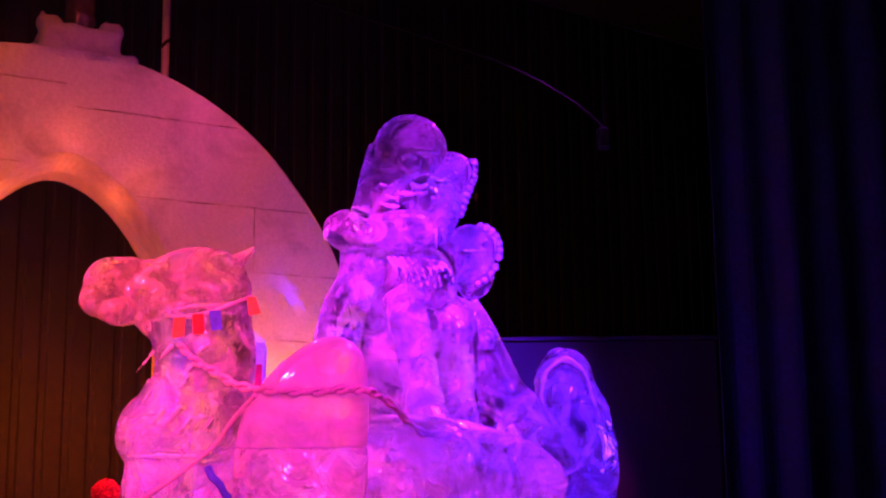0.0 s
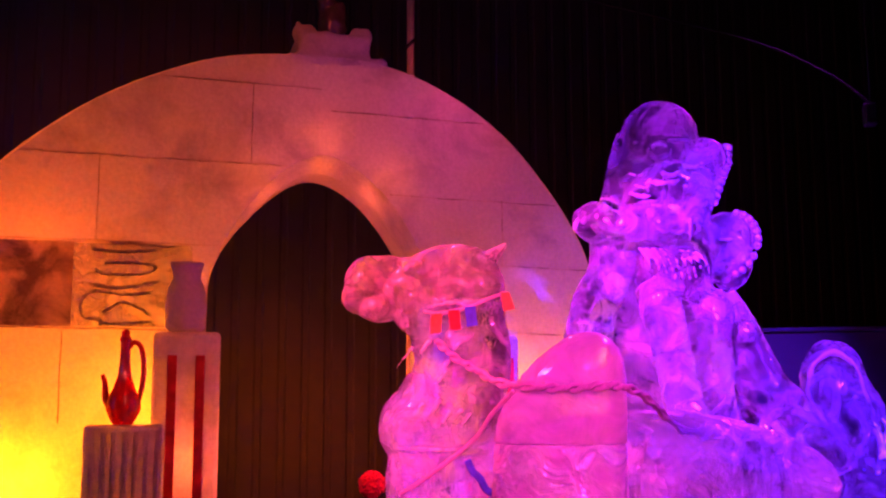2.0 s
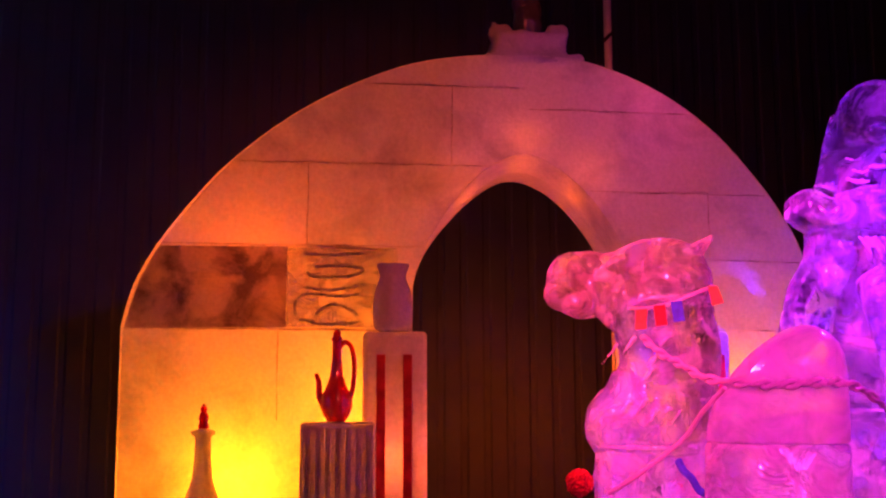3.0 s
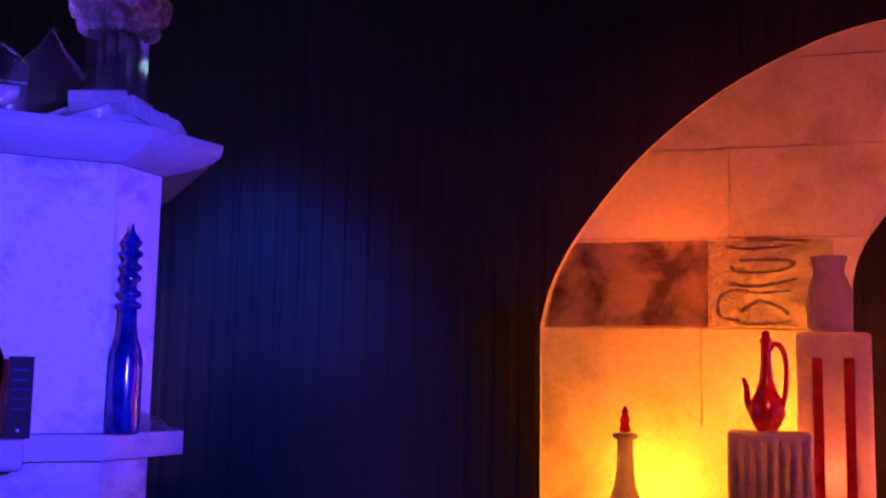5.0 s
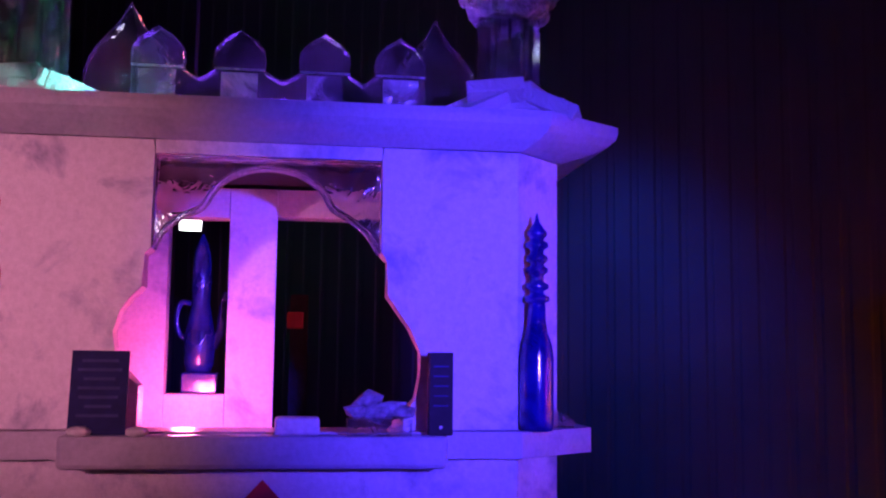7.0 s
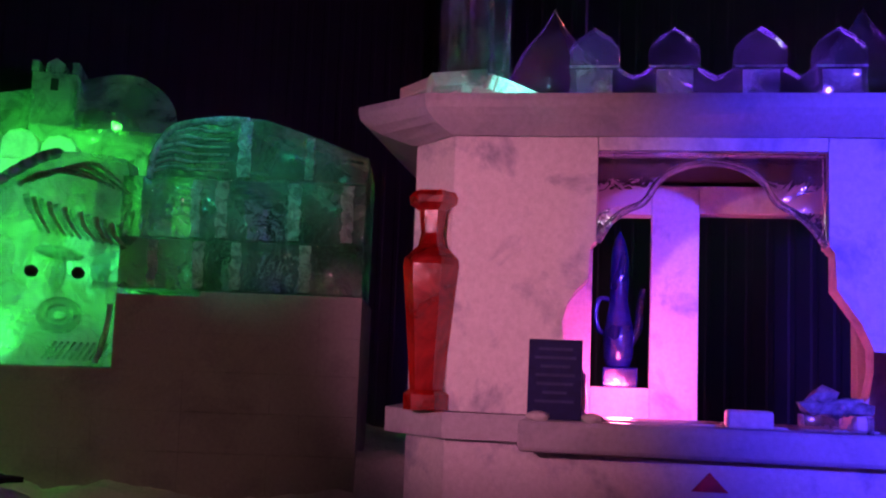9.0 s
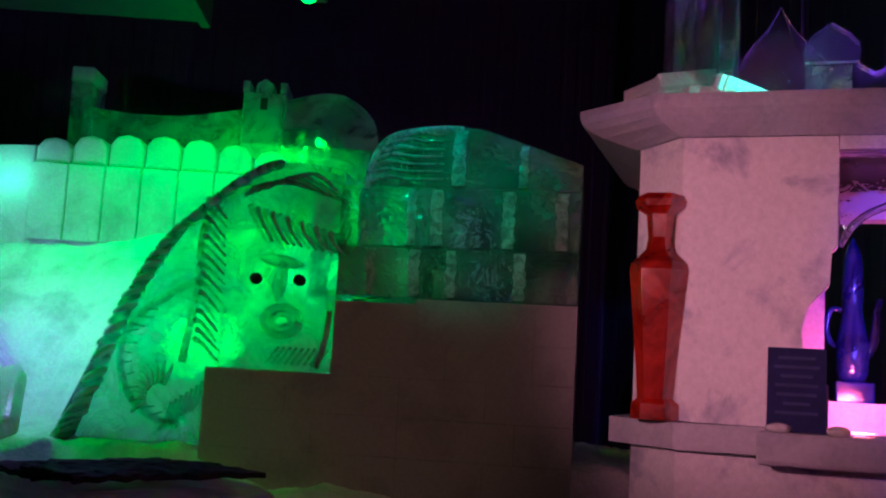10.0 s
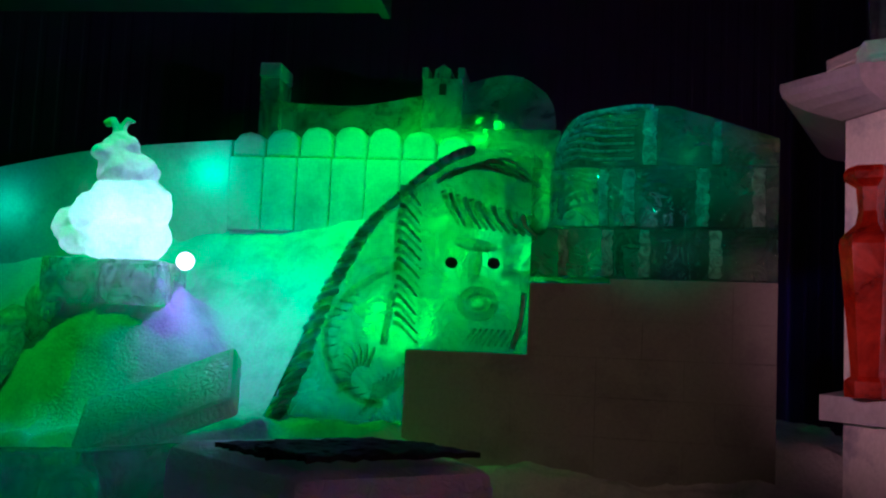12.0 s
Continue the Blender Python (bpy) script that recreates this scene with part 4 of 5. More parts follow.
def ice_column(x, y, r, ztop, seed):
    th = thing("ice_column", KIOSK, (x, y, 2.612), "clear ice column of bundled rods on a chipped ice base", "column", "columns on the kiosk")
    rnd = random.Random(seed)
    # heap of split slabs
    for k in range(7):
        w, d, h = rnd.uniform(0.10, 0.17), rnd.uniform(0.08, 0.13), rnd.uniform(0.025, 0.045)
        px, py = x + (k - 3) * 0.062 + rnd.uniform(-0.02, 0.02), y - 0.06 + rnd.uniform(-0.08, 0.08)
        z = 2.648 + 0.055 * (1 - abs(k - 3) / 3.2) + rnd.uniform(0, 0.012)
        m = pose(px, py, z, rnd.uniform(-22, 12), (k - 3) * 7 + rnd.uniform(-9, 9), rnd.uniform(-40, 40))
        part("slab", box(bmesh.new(), -w, w, -d, d, -h, h, 0.006, m), M_FACET, th, "split ice slab")
    part("footing", box(bmesh.new(), x - 0.17, x + 0.17, y - 0.13, y + 0.13, 2.614, 2.69, 0.02), M_FACET, th)
    # bundled rods round a core
    part("core", lathe(bmesh.new(), [(r * 0.55, 2.69), (r * 0.55, ztop)], x, y, 20), M_CLEAR, th, "", True)
    for k in range(8):
        a = 2 * math.pi * (k + 0.3) / 8
        part("rod", lathe(bmesh.new(), [(r * 0.30, 2.69), (r * 0.34, 2.72), (r * 0.34, ztop - 0.02), (r * 0.30, ztop)], x + r * 0.68 * math.cos(a), y + r * 0.68 * math.sin(a), 12), M_CLEAR, th, "", True)
    bm = bmesh.new()
    for k in range(10):
        a = 2 * math.pi * k / 10
        ball(bm, x + 0.15 * math.cos(a), y + 0.15 * math.sin(a), ztop + 0.05, 0.055, 0.055, 0.07, 0, 10)
        ball(bm, x + 0.20 * math.cos(a + 0.3), y + 0.20 * math.sin(a + 0.3), ztop + 0.13, 0.05, 0.05, 0.06, 0, 10)
    lathe(bm, [(0.13, ztop - 0.02), (0.16, ztop + 0.05), (0.20, ztop + 0.12), (0.21, ztop + 0.2)], x, y, 24)
    melt(part("capital", bm, M_FACET, th, "carved leafy capital"), 0.012, 1, 0.03)


ice_column(-1.2, 0.2, 0.165, 3.32, 3)
ice_column(0.93, 0.2, 0.15, 3.10, 8)


def crenellation():
    th = thing("crenellated_plate", KIOSK, (-0.12, 0.2, 2.612), "clear ice parapet with four pointed merlons on the kiosk roof", "parapet")
    mids = [-0.645, -0.29, 0.085, 0.425]
    line = []
    for i, u in enumerate(mids):
        line += [(u - 0.105, 2.795), (u - 0.115, 2.85), (u - 0.11, 2.89), (u - 0.07, 2.935), (u - 0.02, 2.965), (u, 2.98), (u + 0.02, 2.965), (u + 0.07, 2.935), (u + 0.11, 2.89), (u + 0.115, 2.85), (u + 0.105, 2.795)]
        if i < 3:
            v = mids[i + 1]
            line += [(u + 0.15, 2.765), ((u + v) / 2, 2.75), (v - 0.15, 2.765)]
    outline = [(-0.76, 2.612)] + line + [(0.54, 2.612)]
    part("plate", prism(bmesh.new(), outline, 0.15, 0.25, 0.006), M_CLEAR, th)
    for u in mids:
        part("frosted_panel", box(bmesh.new(), u - 0.08, u + 0.08, 0.142, 0.149, 2.63, 2.78), M_SCULPT, th, "frosted merlon foot")
        part("carved_line", box(bmesh.new(), u - 0.11, u + 0.11, 0.140, 0.149, 2.792, 2.80), M_SEAM, th)


crenellation()


def bar_things():
    th = thing("ice_vase", KIOSK, (-1.37, 0.02, 1.232), "tall six-sided ice vase standing on the ledge, red light put into its colour", "vase")
    prof = [(0.10, 1.233), (0.10, 1.30), (0.075, 1.32), (0.085, 1.45), (0.125, 1.86), (0.12, 1.89), (0.06, 1.95), (0.05, 2.0), (0.06, 2.10), (0.105, 2.13), (0.11, 2.16), (0.095, 2.185)]
    for name, a, b in (("foot", 0, 3), ("body", 2, 6), ("neck", 5, 9), ("rim", 8, 12)):
        part(name, lathe(bmesh.new(), prof[a:b], -1.335, 0.0, 6), M_REDICE, th)
    th = thing("hookah_sculpture", KIOSK, (1.03, -0.02, 1.232), "tall blue ice water pipe bottle with stacked rings", "bottle")
    prof = [(0.068, 1.233), (0.074, 1.26), (0.074, 1.55), (0.066, 1.60), (0.048, 1.65), (0.040, 1.70), (0.038, 1.775)]
    part("bottle", lathe(bmesh.new(), prof, 1.015, -0.02, 24), M_BLUEICE, th, "", True)
    prof = []
    for k, z in enumerate((1.776, 1.83, 1.90, 1.95, 2.01, 2.06)):
        r = (0.056, 0.052, 0.048, 0.048, 0.050, 0.044)[k]
        prof += [(0.032, z), (r, z + 0.012), (r, z + 0.028), (0.030, z + 0.042)]
    prof += [(0.030, 2.105), (0.012, 2.13), (0.003, 2.17)]
    part("ringed_stem", lathe(bmesh.new(), prof, 1.015, -0.02, 20), M_BLUEICE, th, "", True)
    th = thing("menu_sign", KIOSK, (-0.77, -0.18, 1.222), "dark blue card sign with pale unreadable print", "sign")
    tilt = Matrix.Translation((-0.775, -0.18, 1.224)) @ pose(0, 0, 0, -8, 0, 0)
    part("card", box(bmesh.new(), -0.11, 0.11, -0.006, 0.006, 0.0, 0.33, 0.0, tilt), M_SIGN, th)
    for k, w in enumerate((0.07, 0.085, 0.06, 0.08, 0.075, 0.05, 0.08)):
        z = 0.29 - k * 0.036
        part("print_bar", box(bmesh.new(), -w, w, -0.0085, -0.0062, z - 0.006, z + 0.006, 0.0, tilt), M_SIGNTEXT, th)
    for x, r in ((-0.62, 0.045), (-0.84, 0.05)):
        bm = bmesh.new()
        ball(bm, x, -0.18, 1.236, r, 0.035, 0.022)
        part("snow_foot", bm, M_SNOW, th, "", True)
    th = thing("drinks_menu", KIOSK, (0.58, -0.14, 1.222), "narrow black upright menu box on the counter", "box")
    part("box", box(bmesh.new(), 0.53, 0.63, -0.18, -0.12, 1.223, 1.56, 0.004), M_BLACK, th)
    for k, z in enumerate((1.50, 1.46, 1.42, 1.38, 1.34)):
        part("print_bar", box(bmesh.new(), 0.55, 0.61, -0.1825, -0.1802, z, z + 0.006), M_SIGNTEXT, th)
    part("small_mark", lathe(bmesh.new(), [(0.006, 1.25), (0.006, 1.262)], 0.58, -0.181, 8), M_POLE, th)
    th = thing("tray", KIOSK, (0.33, -0.15, 1.222), "shallow glass tray heaped with crumpled wrappers", "tray")
    part("tray", slab(bmesh.new(), [(0.20, -0.22), (0.46, -0.22), (0.46, -0.08), (0.20, -0.08)], 1.223, 1.29), M_CLEAR, th)
    rnd = random.Random(4)
    for k in range(5):
        bm = bmesh.new()
        bmesh.ops.create_icosphere(bm, subdivisions=1, radius=0.05)
        for v in bm.verts:
            v.co = Vector((v.co.x * 1.3, v.co.y, v.co.z * 0.8)) * (0.6 + 0.75 * rnd.random())
        bmesh.ops.translate(bm, vec=(0.24 + 0.045 * k, -0.15 + 0.02 * (k % 2), 1.315 + 0.02 * (k % 2 == 1) + (0.025 if k == 1 else 0)), verts=bm.verts)
        part("wrapper", bm, M_PAPER, th)
    single("ice_brick", box(bmesh.new(), -0.09, 0.09, -0.20, -0.08, 1.223, 1.295, 0.012), M_KIOSK, KIOSK, (0, -0.14, 1.223), "small white ice brick on the counter", "ice block")
    bm = slab(bmesh.new(), [(1.06, 0.16), (1.24, 0.20), (1.26, 0.34), (1.08, 0.30)], 1.231, 1.27)
    for v in bm.verts:
        if v.co.x < 1.1 and v.co.z > 1.25:
            v.co.z += 0.08
    single("ice_shard", bm, M_CLEAR, KIOSK, (1.15, 0.25, 1.231), "pale wedge of ice on the ledge corner", "ice block")
    # things seen through the rear openings
    th = thing("ice_teapot", KIOSK, (-0.49, 1.02, 1.2), "blue ice coffee pot standing on a block of ice", "jug")
    part("block", box(bmesh.new(), -0.58, -0.40, 0.93, 1.10, 0.0, 1.45, 0.01), M_BLUEICE, th)
    part("body", lathe(bmesh.new(), [(0.06, 1.452), (0.075, 1.50), (0.08, 1.62), (0.06, 1.72), (0.045, 1.80), (0.05, 1.90), (0.045, 2.02), (0.04, 2.06), (0.03, 2.10), (0.004, 2.16)], -0.5, 1.02, 24), M_BLUEICE, th, "", True)
    part("handle", tube(bmesh.new(), curve_pts([(-0.55, 1.02, 1.80), (-0.60, 1.02, 1.80), (-0.62, 1.02, 1.72), (-0.60, 1.02, 1.64), (-0.55, 1.02, 1.62)]), 0.014), M_BLUEICE, th, "", True)
    part("spout", tube(bmesh.new(), curve_pts([(-0.44, 1.02, 1.58), (-0.40, 1.02, 1.66), (-0.39, 1.02, 1.78), (-0.375, 1.02, 1.86)]), 0.03, 8, 0.014), M_BLUEICE, th, "", True)
    th = thing("exit_sign", KIOSK, (-0.62, 2.6, 2.35), "small lit emergency sign glowing pale green-white", "sign")
    part("panel", box(bmesh.new(), -0.80, -0.66, 2.6, 2.63, 2.36, 2.50, 0.006), M_EXIT, th)
    part("bracket", box(bmesh.new(), -0.74, -0.72, 2.605, 2.625, 2.50, 5.99), M_BLACK, th)
    th = thing("alarm_box", KIOSK, (-0.03, 2.6, 1.6), "dim red alarm box on a dark post", "alarm box")
    part("post", box(bmesh.new(), -0.06, 0.06, 2.63, 2.7, 0.0, 1.95), M_BLACK, th)
    part("box", box(bmesh.new(), -0.08, 0.03, 2.56, 2.629, 1.72, 1.83, 0.01), M_REDLED, th)


bar_things()


# ---- green carved wall ----
SEAMS = random.Random(21)


def seam(th, x, z0, z1):
    """A frosted upright joint with broken edges."""
    n = 12
    zs = [z0 + (z1 - z0) * k / n for k in range(n + 1)]
    w = SEAMS.uniform(0.022, 0.036)
    left = [(x - w + SEAMS.uniform(-0.008, 0.008), z) for z in zs]
    right = [(x + w + SEAMS.uniform(-0.008, 0.008), z) for z in zs]
    bm = prism(bmesh.new(), left + right[::-1], -0.012, -0.001)
    part("frosted_joint", bm, M_SEAM, th, "bright frosted joint")


def green_wall():
    th = thing("base_wall", GREEN, (-1.7, 0.4, 0), "stepped base wall of dull frosted ice blocks", "ice wall")
    for row, (z0, z1, x0) in enumerate(((0.35, 0.92, -2.80), (0.924, 1.13, -2.80), (1.134, 1.34, -2.80), (1.344, 1.54, -2.10), (1.544, 1.735, -2.10))):
        x, k = x0, 0
        while x < -0.82:
            w = 0.62 if (k + row) % 2 else 0.46
            x1 = min(x + w, -0.80)
            if -0.80 - x1 < 0.15:
                x1 = -0.80
            part("block", box(bmesh.new(), x, x1 - 0.001, 0.0, 1.2, z0, z1 + 0.003, 0.0025), M_BASE, th)
            x, k = x1, k + 1
    part("block", box(bmesh.new(), -1.66, -0.80, 0.0, 1.2, 1.737, 1.765, 0.004), M_BASE, th)
    # clear blocks above it
    th = thing("clear_wall", GREEN, (-1.4, 0.3, 1.77), "wall of clear ice blocks with frosted upright joints, lit green", "ice wall")
    rows = [
        (1.77, 2.04, [-2.10, -1.92, -1.68, -1.48, -1.115, -0.80]),
        (2.044, 2.37, [-2.0, -1.71, -1.57, -1.185, -0.90, -0.80]),
    ]
    for z0, z1, xs in rows:
        for a, b in zip(xs, xs[1:]):
            part("block", box(bmesh.new(), a + 0.002, b - 0.002, 0.0, 0.9, z0, z1, 0.008), M_CLEARWALL, th)
        for a in xs[1:-1]:
            seam(th, a, z0 + 0.01, z1 - 0.01)
    part("block", box(bmesh.new(), -2.32, -2.004, 0.31, 0.9, 1.77, 2.37, 0.008), M_CLEARWALL, th)
    part("block", box(bmesh.new(), -2.104, -2.002, 0.0, 0.3, 2.044, 2.37), M_CLEARWALL, th)
    crest = curve_pts([(-1.985, 2.374, 0), (-1.97, 2.50, 0), (-1.92, 2.60, 0), (-1.84, 2.67, 0), (-1.62, 2.71, 0), (-1.47, 2.71, 0)], 4)
    part("block", prism(bmesh.new(), [(p.x, p.y) for p in crest] + [(-1.47, 2.374)], 0.0, 0.6, 0.008), M_CLEARWALL, th)
    part("block", prism(bmesh.new(), [(-1.466, 2.374), (-1.466, 2.71), (-1.36, 2.705), (-1.116, 2.63), (-1.116, 2.374)], 0.0, 0.9, 0.008), M_CLEARWALL, th)
    part("block", prism(bmesh.new(), [(-1.112, 2.374), (-1.112, 2.627), (-0.80, 2.52), (-0.80, 2.374)], 0.0, 0.9, 0.008), M_CLEARWALL, th)
    for k in range(7):
        z = 2.40 + 0.042 * k
        x0 = -1.95 + 0.012 * k * k * 0.35
        part("carved_line", tube(bmesh.new(), curve_pts([(x0, -0.003, z), (x0 + 0.09, -0.006, z + 0.028), (x0 + 0.20, -0.006, z + 0.015), (-1.55, -0.003, z + 0.02)], 4), 0.010, 6, 0.005), M_SEAM, th, "", True)
    part("carved_line", tube(bmesh.new(), [(p.x + 0.02, -0.004, p.y - 0.015) for p in crest], 0.018, 6), M_SEAM, th, "frosted rim", True)
    for x, z1 in ((-1.468, 2.69), (-1.114, 2.61)):
        seam(th, x, 2.385, z1)


green_wall()


def carved_face():
    edge = [(-3.66, 0.924), (-3.60, 1.02), (-3.50, 1.22), (-3.36, 1.60), (-3.22, 1.86), (-3.08, 2.07), (-2.82, 2.30), (-2.60, 2.45), (-2.43, 2.49), (-2.2, 2.48)]
    line = curve_pts([(x, z, 0) for x, z in edge], 6)
    outline = [(p.x, p.y) for p in line] + [(-2.106, 2.46), (-2.106, 2.04), (-2.104, 1.35), (-2.81, 1.34), (-2.81, 0.924)]
    th = thing("ice_mask", GREEN, (-2.8, 0.2, 0.924), "large carved ice mask with flowing hair, lit green", "sculpture")
    bm = prism(bmesh.new(), outline, 0.03, 0.30)
    bmesh.ops.triangulate(bm, faces=[f for f in bm.faces if len(f.verts) > 4])
    part("plate", bm, M_GREENICE, th, "clear ice plate")
    rnd = random.Random(2)
    # braided outer band
    for k, p in enumerate(line[:-8]):
        w = 0.10 * (1 - 0.72 * k / len(line))
        bm = bmesh.new()
        ball(bm, p.x + 0.55 * w + rnd.uniform(-0.006, 0.006), 0.012, p.y - 0.012, w, 0.06, 0.027, -32 + rnd.uniform(-8, 8), 10)
        part("braid_bead", bm, M_MASK if k % 2 else M_CLEARWALL, th, "", True)
    # curling inner band with short rays
    inner = curve_pts([(-2.93, 0.02, 1.02), (-3.10, 0.02, 1.06), (-3.25, 0.02, 1.20), (-3.30, 0.02, 1.40), (-3.25, 0.02, 1.56), (-3.12, 0.02, 1.68), (-2.95, 0.02, 1.78), (-2.86, 0.02, 1.83)], 6)
    part("inner_band", tube(bmesh.new(), inner, 0.022, 8), M_CLEARWALL, th, "", True)
    for k, p in enumerate(inner[4:30:2]):
        part("ray", tube(bmesh.new(), [p, p + Vector((0.07 + 0.03 * rnd.random(), -0.004, 0.03 * rnd.uniform(-0.6, 1)))], 0.009, 6, 0.003), M_CLEARWALL, th, "", True)
    # curled fan at the foot
    for k in range(9):
        a = radians(205 - k * 17)
        p, q = Vector((-3.06 + 0.07 * math.cos(a), 0.022, 1.16 + 0.08 * math.sin(a))), Vector((-3.05 + 0.17 * math.cos(a), 0.016, 1.16 + 0.20 * math.sin(a)))
        part("fan_rib", tube(bmesh.new(), curve_pts([p, p.lerp(q, 0.5) + Vector((0.01, -0.012, 0.012)), q], 4), 0.016, 6, 0.008), M_GREENICE, th, "", True)
    for k in range(8):
        x = -3.0 + 0.028 * k
        part("groove", tube(bmesh.new(), curve_pts([(x - 0.06, 0.024, 0.96 + 0.02 * k), (x, 0.016, 1.05 + 0.02 * k), (x + 0.02, 0.02, 1.14 + 0.02 * k)], 3), 0.010, 6), M_CLEARWALL, th, "", True)
    # hairline and locks beside the face
    hair = curve_pts([(-2.94, 0.02, 1.36), (-2.91, 0.02, 1.58), (-2.88, 0.02, 1.82), (-2.885, 0.02, 2.05), (-2.83, 0.02, 2.20), (-2.70, 0.02, 2.31), (-2.55, 0.02, 2.38)], 6)
    part("hairline", tube(bmesh.new(), hair, 0.022, 8), M_CLEARWALL, th, "", True)
    for k in range(16):
        z = 1.44 + k * 0.052
        part("lock", tube(bmesh.new(), curve_pts([(-2.88 + 0.01 * (k % 2), 0.02, z + 0.05), (-2.83, 0.0, z + 0.03), (-2.76 + 0.03 * rnd.random(), 0.016, z - 0.06)], 4), 0.017, 6, 0.006), M_SEAM if k % 2 else M_CLEARWALL, th, "", True)
    # feathers fanned over the brow
    for k in range(13):
        x0, z0 = -2.62 + 0.042 * k, 2.24 - 0.012 * k
        part("feather", tube(bmesh.new(), curve_pts([(x0, 0.02, z0), (x0 + 0.035, -0.006, z0 - 0.07), (x0 + 0.10, 0.018, z0 - 0.19 + 0.006 * k)], 4), 0.018, 6, 0.008), M_SEAM if k % 2 else M_CLEARWALL, th, "", True)
    for k in range(9):
        part("feather", tube(bmesh.new(), curve_pts([(-2.66 + 0.03 * k, 0.02, 2.30 + 0.012 * k), (-2.52 + 0.035 * k, -0.004, 2.37 + 0.006 * k), (-2.30 + 0.03 * k, 0.018, 2.36 - 0.012 * k)], 4), 0.014, 6, 0.006), M_CLEARWALL if k % 2 else M_SEAM, th, "", True)
    # nose and brow, pouting mouth, black balls for the shade in hollow eyes
    for x, z, rx, rz in ((-2.42, 1.83, 0.04, 0.11), (-2.42, 1.94, 0.13, 0.035)):
        bm = bmesh.new()
        ball(bm, x, 0.026, z, rx, 0.02, rz, 8, 20)
        part("carved_swell", bm, M_CLEARWALL, th, "", True)
    for r, w in ((0.085, 0.022), (0.045, 0.018)):
        ring = [(-2.385 + r * 1.15 * math.cos(a), -0.012, 1.61 + r * 0.9 * math.sin(a)) for a in (radians(k * 20) for k in range(19))]
        part("lip", tube(bmesh.new(), ring, w, 8), M_CLEARWALL, th, "", True)
    for k in range(9):
        part("groove", tube(bmesh.new(), [(-2.47 + 0.036 * k, 0.026, 1.38), (-2.40 + 0.034 * k, 0.022, 1.47)], 0.009, 6), M_CLEARWALL, th, "", True)
    part("edge_groove", tube(bmesh.new(), curve_pts([(-2.19, 0.022, 1.37), (-2.15, 0.02, 1.50), (-2.13, 0.022, 1.68)], 4), 0.016, 6), M_SEAM, th, "", True)
    for x in (-2.545, -2.30):
        bm = bmesh.new()
        ball(bm, x, -0.02, 1.835, 0.036, 0.03, 0.032, 15)
        part("eye", bm, M_BLACK, th, "black ball for the shade in a hollow eye", True)


carved_face()


def snow_bank():
    """One sheet of packed snow rising from the front of the stage to the terrace."""
    bm = bmesh.new()
    nx, ny = 220, 110
    grid = []
    for j in range(ny + 1):
        row = []
        for i in range(nx + 1):
            x = -8.0 + 7.6 * i / nx
            y = -0.5 + 3.3 * j / ny
            t = max(0.0, min(1.0, (y - 0.15) / 2.2))
            z = 0.86 + 1.62 * (t * t * (3 - 2 * t))
            hollow = math.exp(-(((x + 5.0) / 0.95) ** 2 + ((y - 0.85) / 0.55) ** 2))
            z -= 0.30 * hollow
            front = max(0.0, min(1.0, (-0.12 - y) / 0.38))
            z += 0.05
            z -= 0.40 * front
            z -= 0.20 * max(0.0, min(1.0, (x + 2.9) / 0.5)) * max(0.0, min(1.0, (0.10 - y) / 0.1))
            mound = math.exp(-(((x + 5.2) / 0.75) ** 2 + ((y - 0.75) / 0.55) ** 2) ** 2)
            z = max(z, z + (1.84 - z) * mound)
            if x > -1.6 and y > 0.05:
                z = min(z, 0.9)
            z -= 0.18 * max(0.0, min(1.0, (-4.2 - x) / 0.8)) * max(0.0, 1 - t * 2)
            z += 0.09 * noise.noise(Vector((x * 1.7, y * 1.7, 0))) + 0.04 * noise.noise(Vector((x * 6, y * 6, 3))) + 0.012 * noise.noise(Vector((x * 19, y * 19, 5)))
            row.append(bm.verts.new((x, y, z)))
        grid.append(row)
    for j in range(ny):
        for i in range(nx):
            bm.faces.new((grid[j][i], grid[j][i + 1], grid[j + 1][i + 1], grid[j + 1][i]))
    rim = grid[0] + [r[-1] for r in grid[1:]] + grid[-1][-2::-1] + [r[0] for r in grid[-2:0:-1]]
    low = [bm.verts.new((v.co.x, v.co.y, 0.0)) for v in rim]
    n = len(rim)
    for k in range(n):
        bm.faces.new((rim[k], low[k], low[(k + 1) % n], rim[(k + 1) % n]))
    ob = link("snow_bank", bm, M_SNOW, True)
    ob.matrix_world = GREEN
    tagged(ob, "rising bank of packed snow flooded with green light", "snow", "", "structure")


snow_bank()


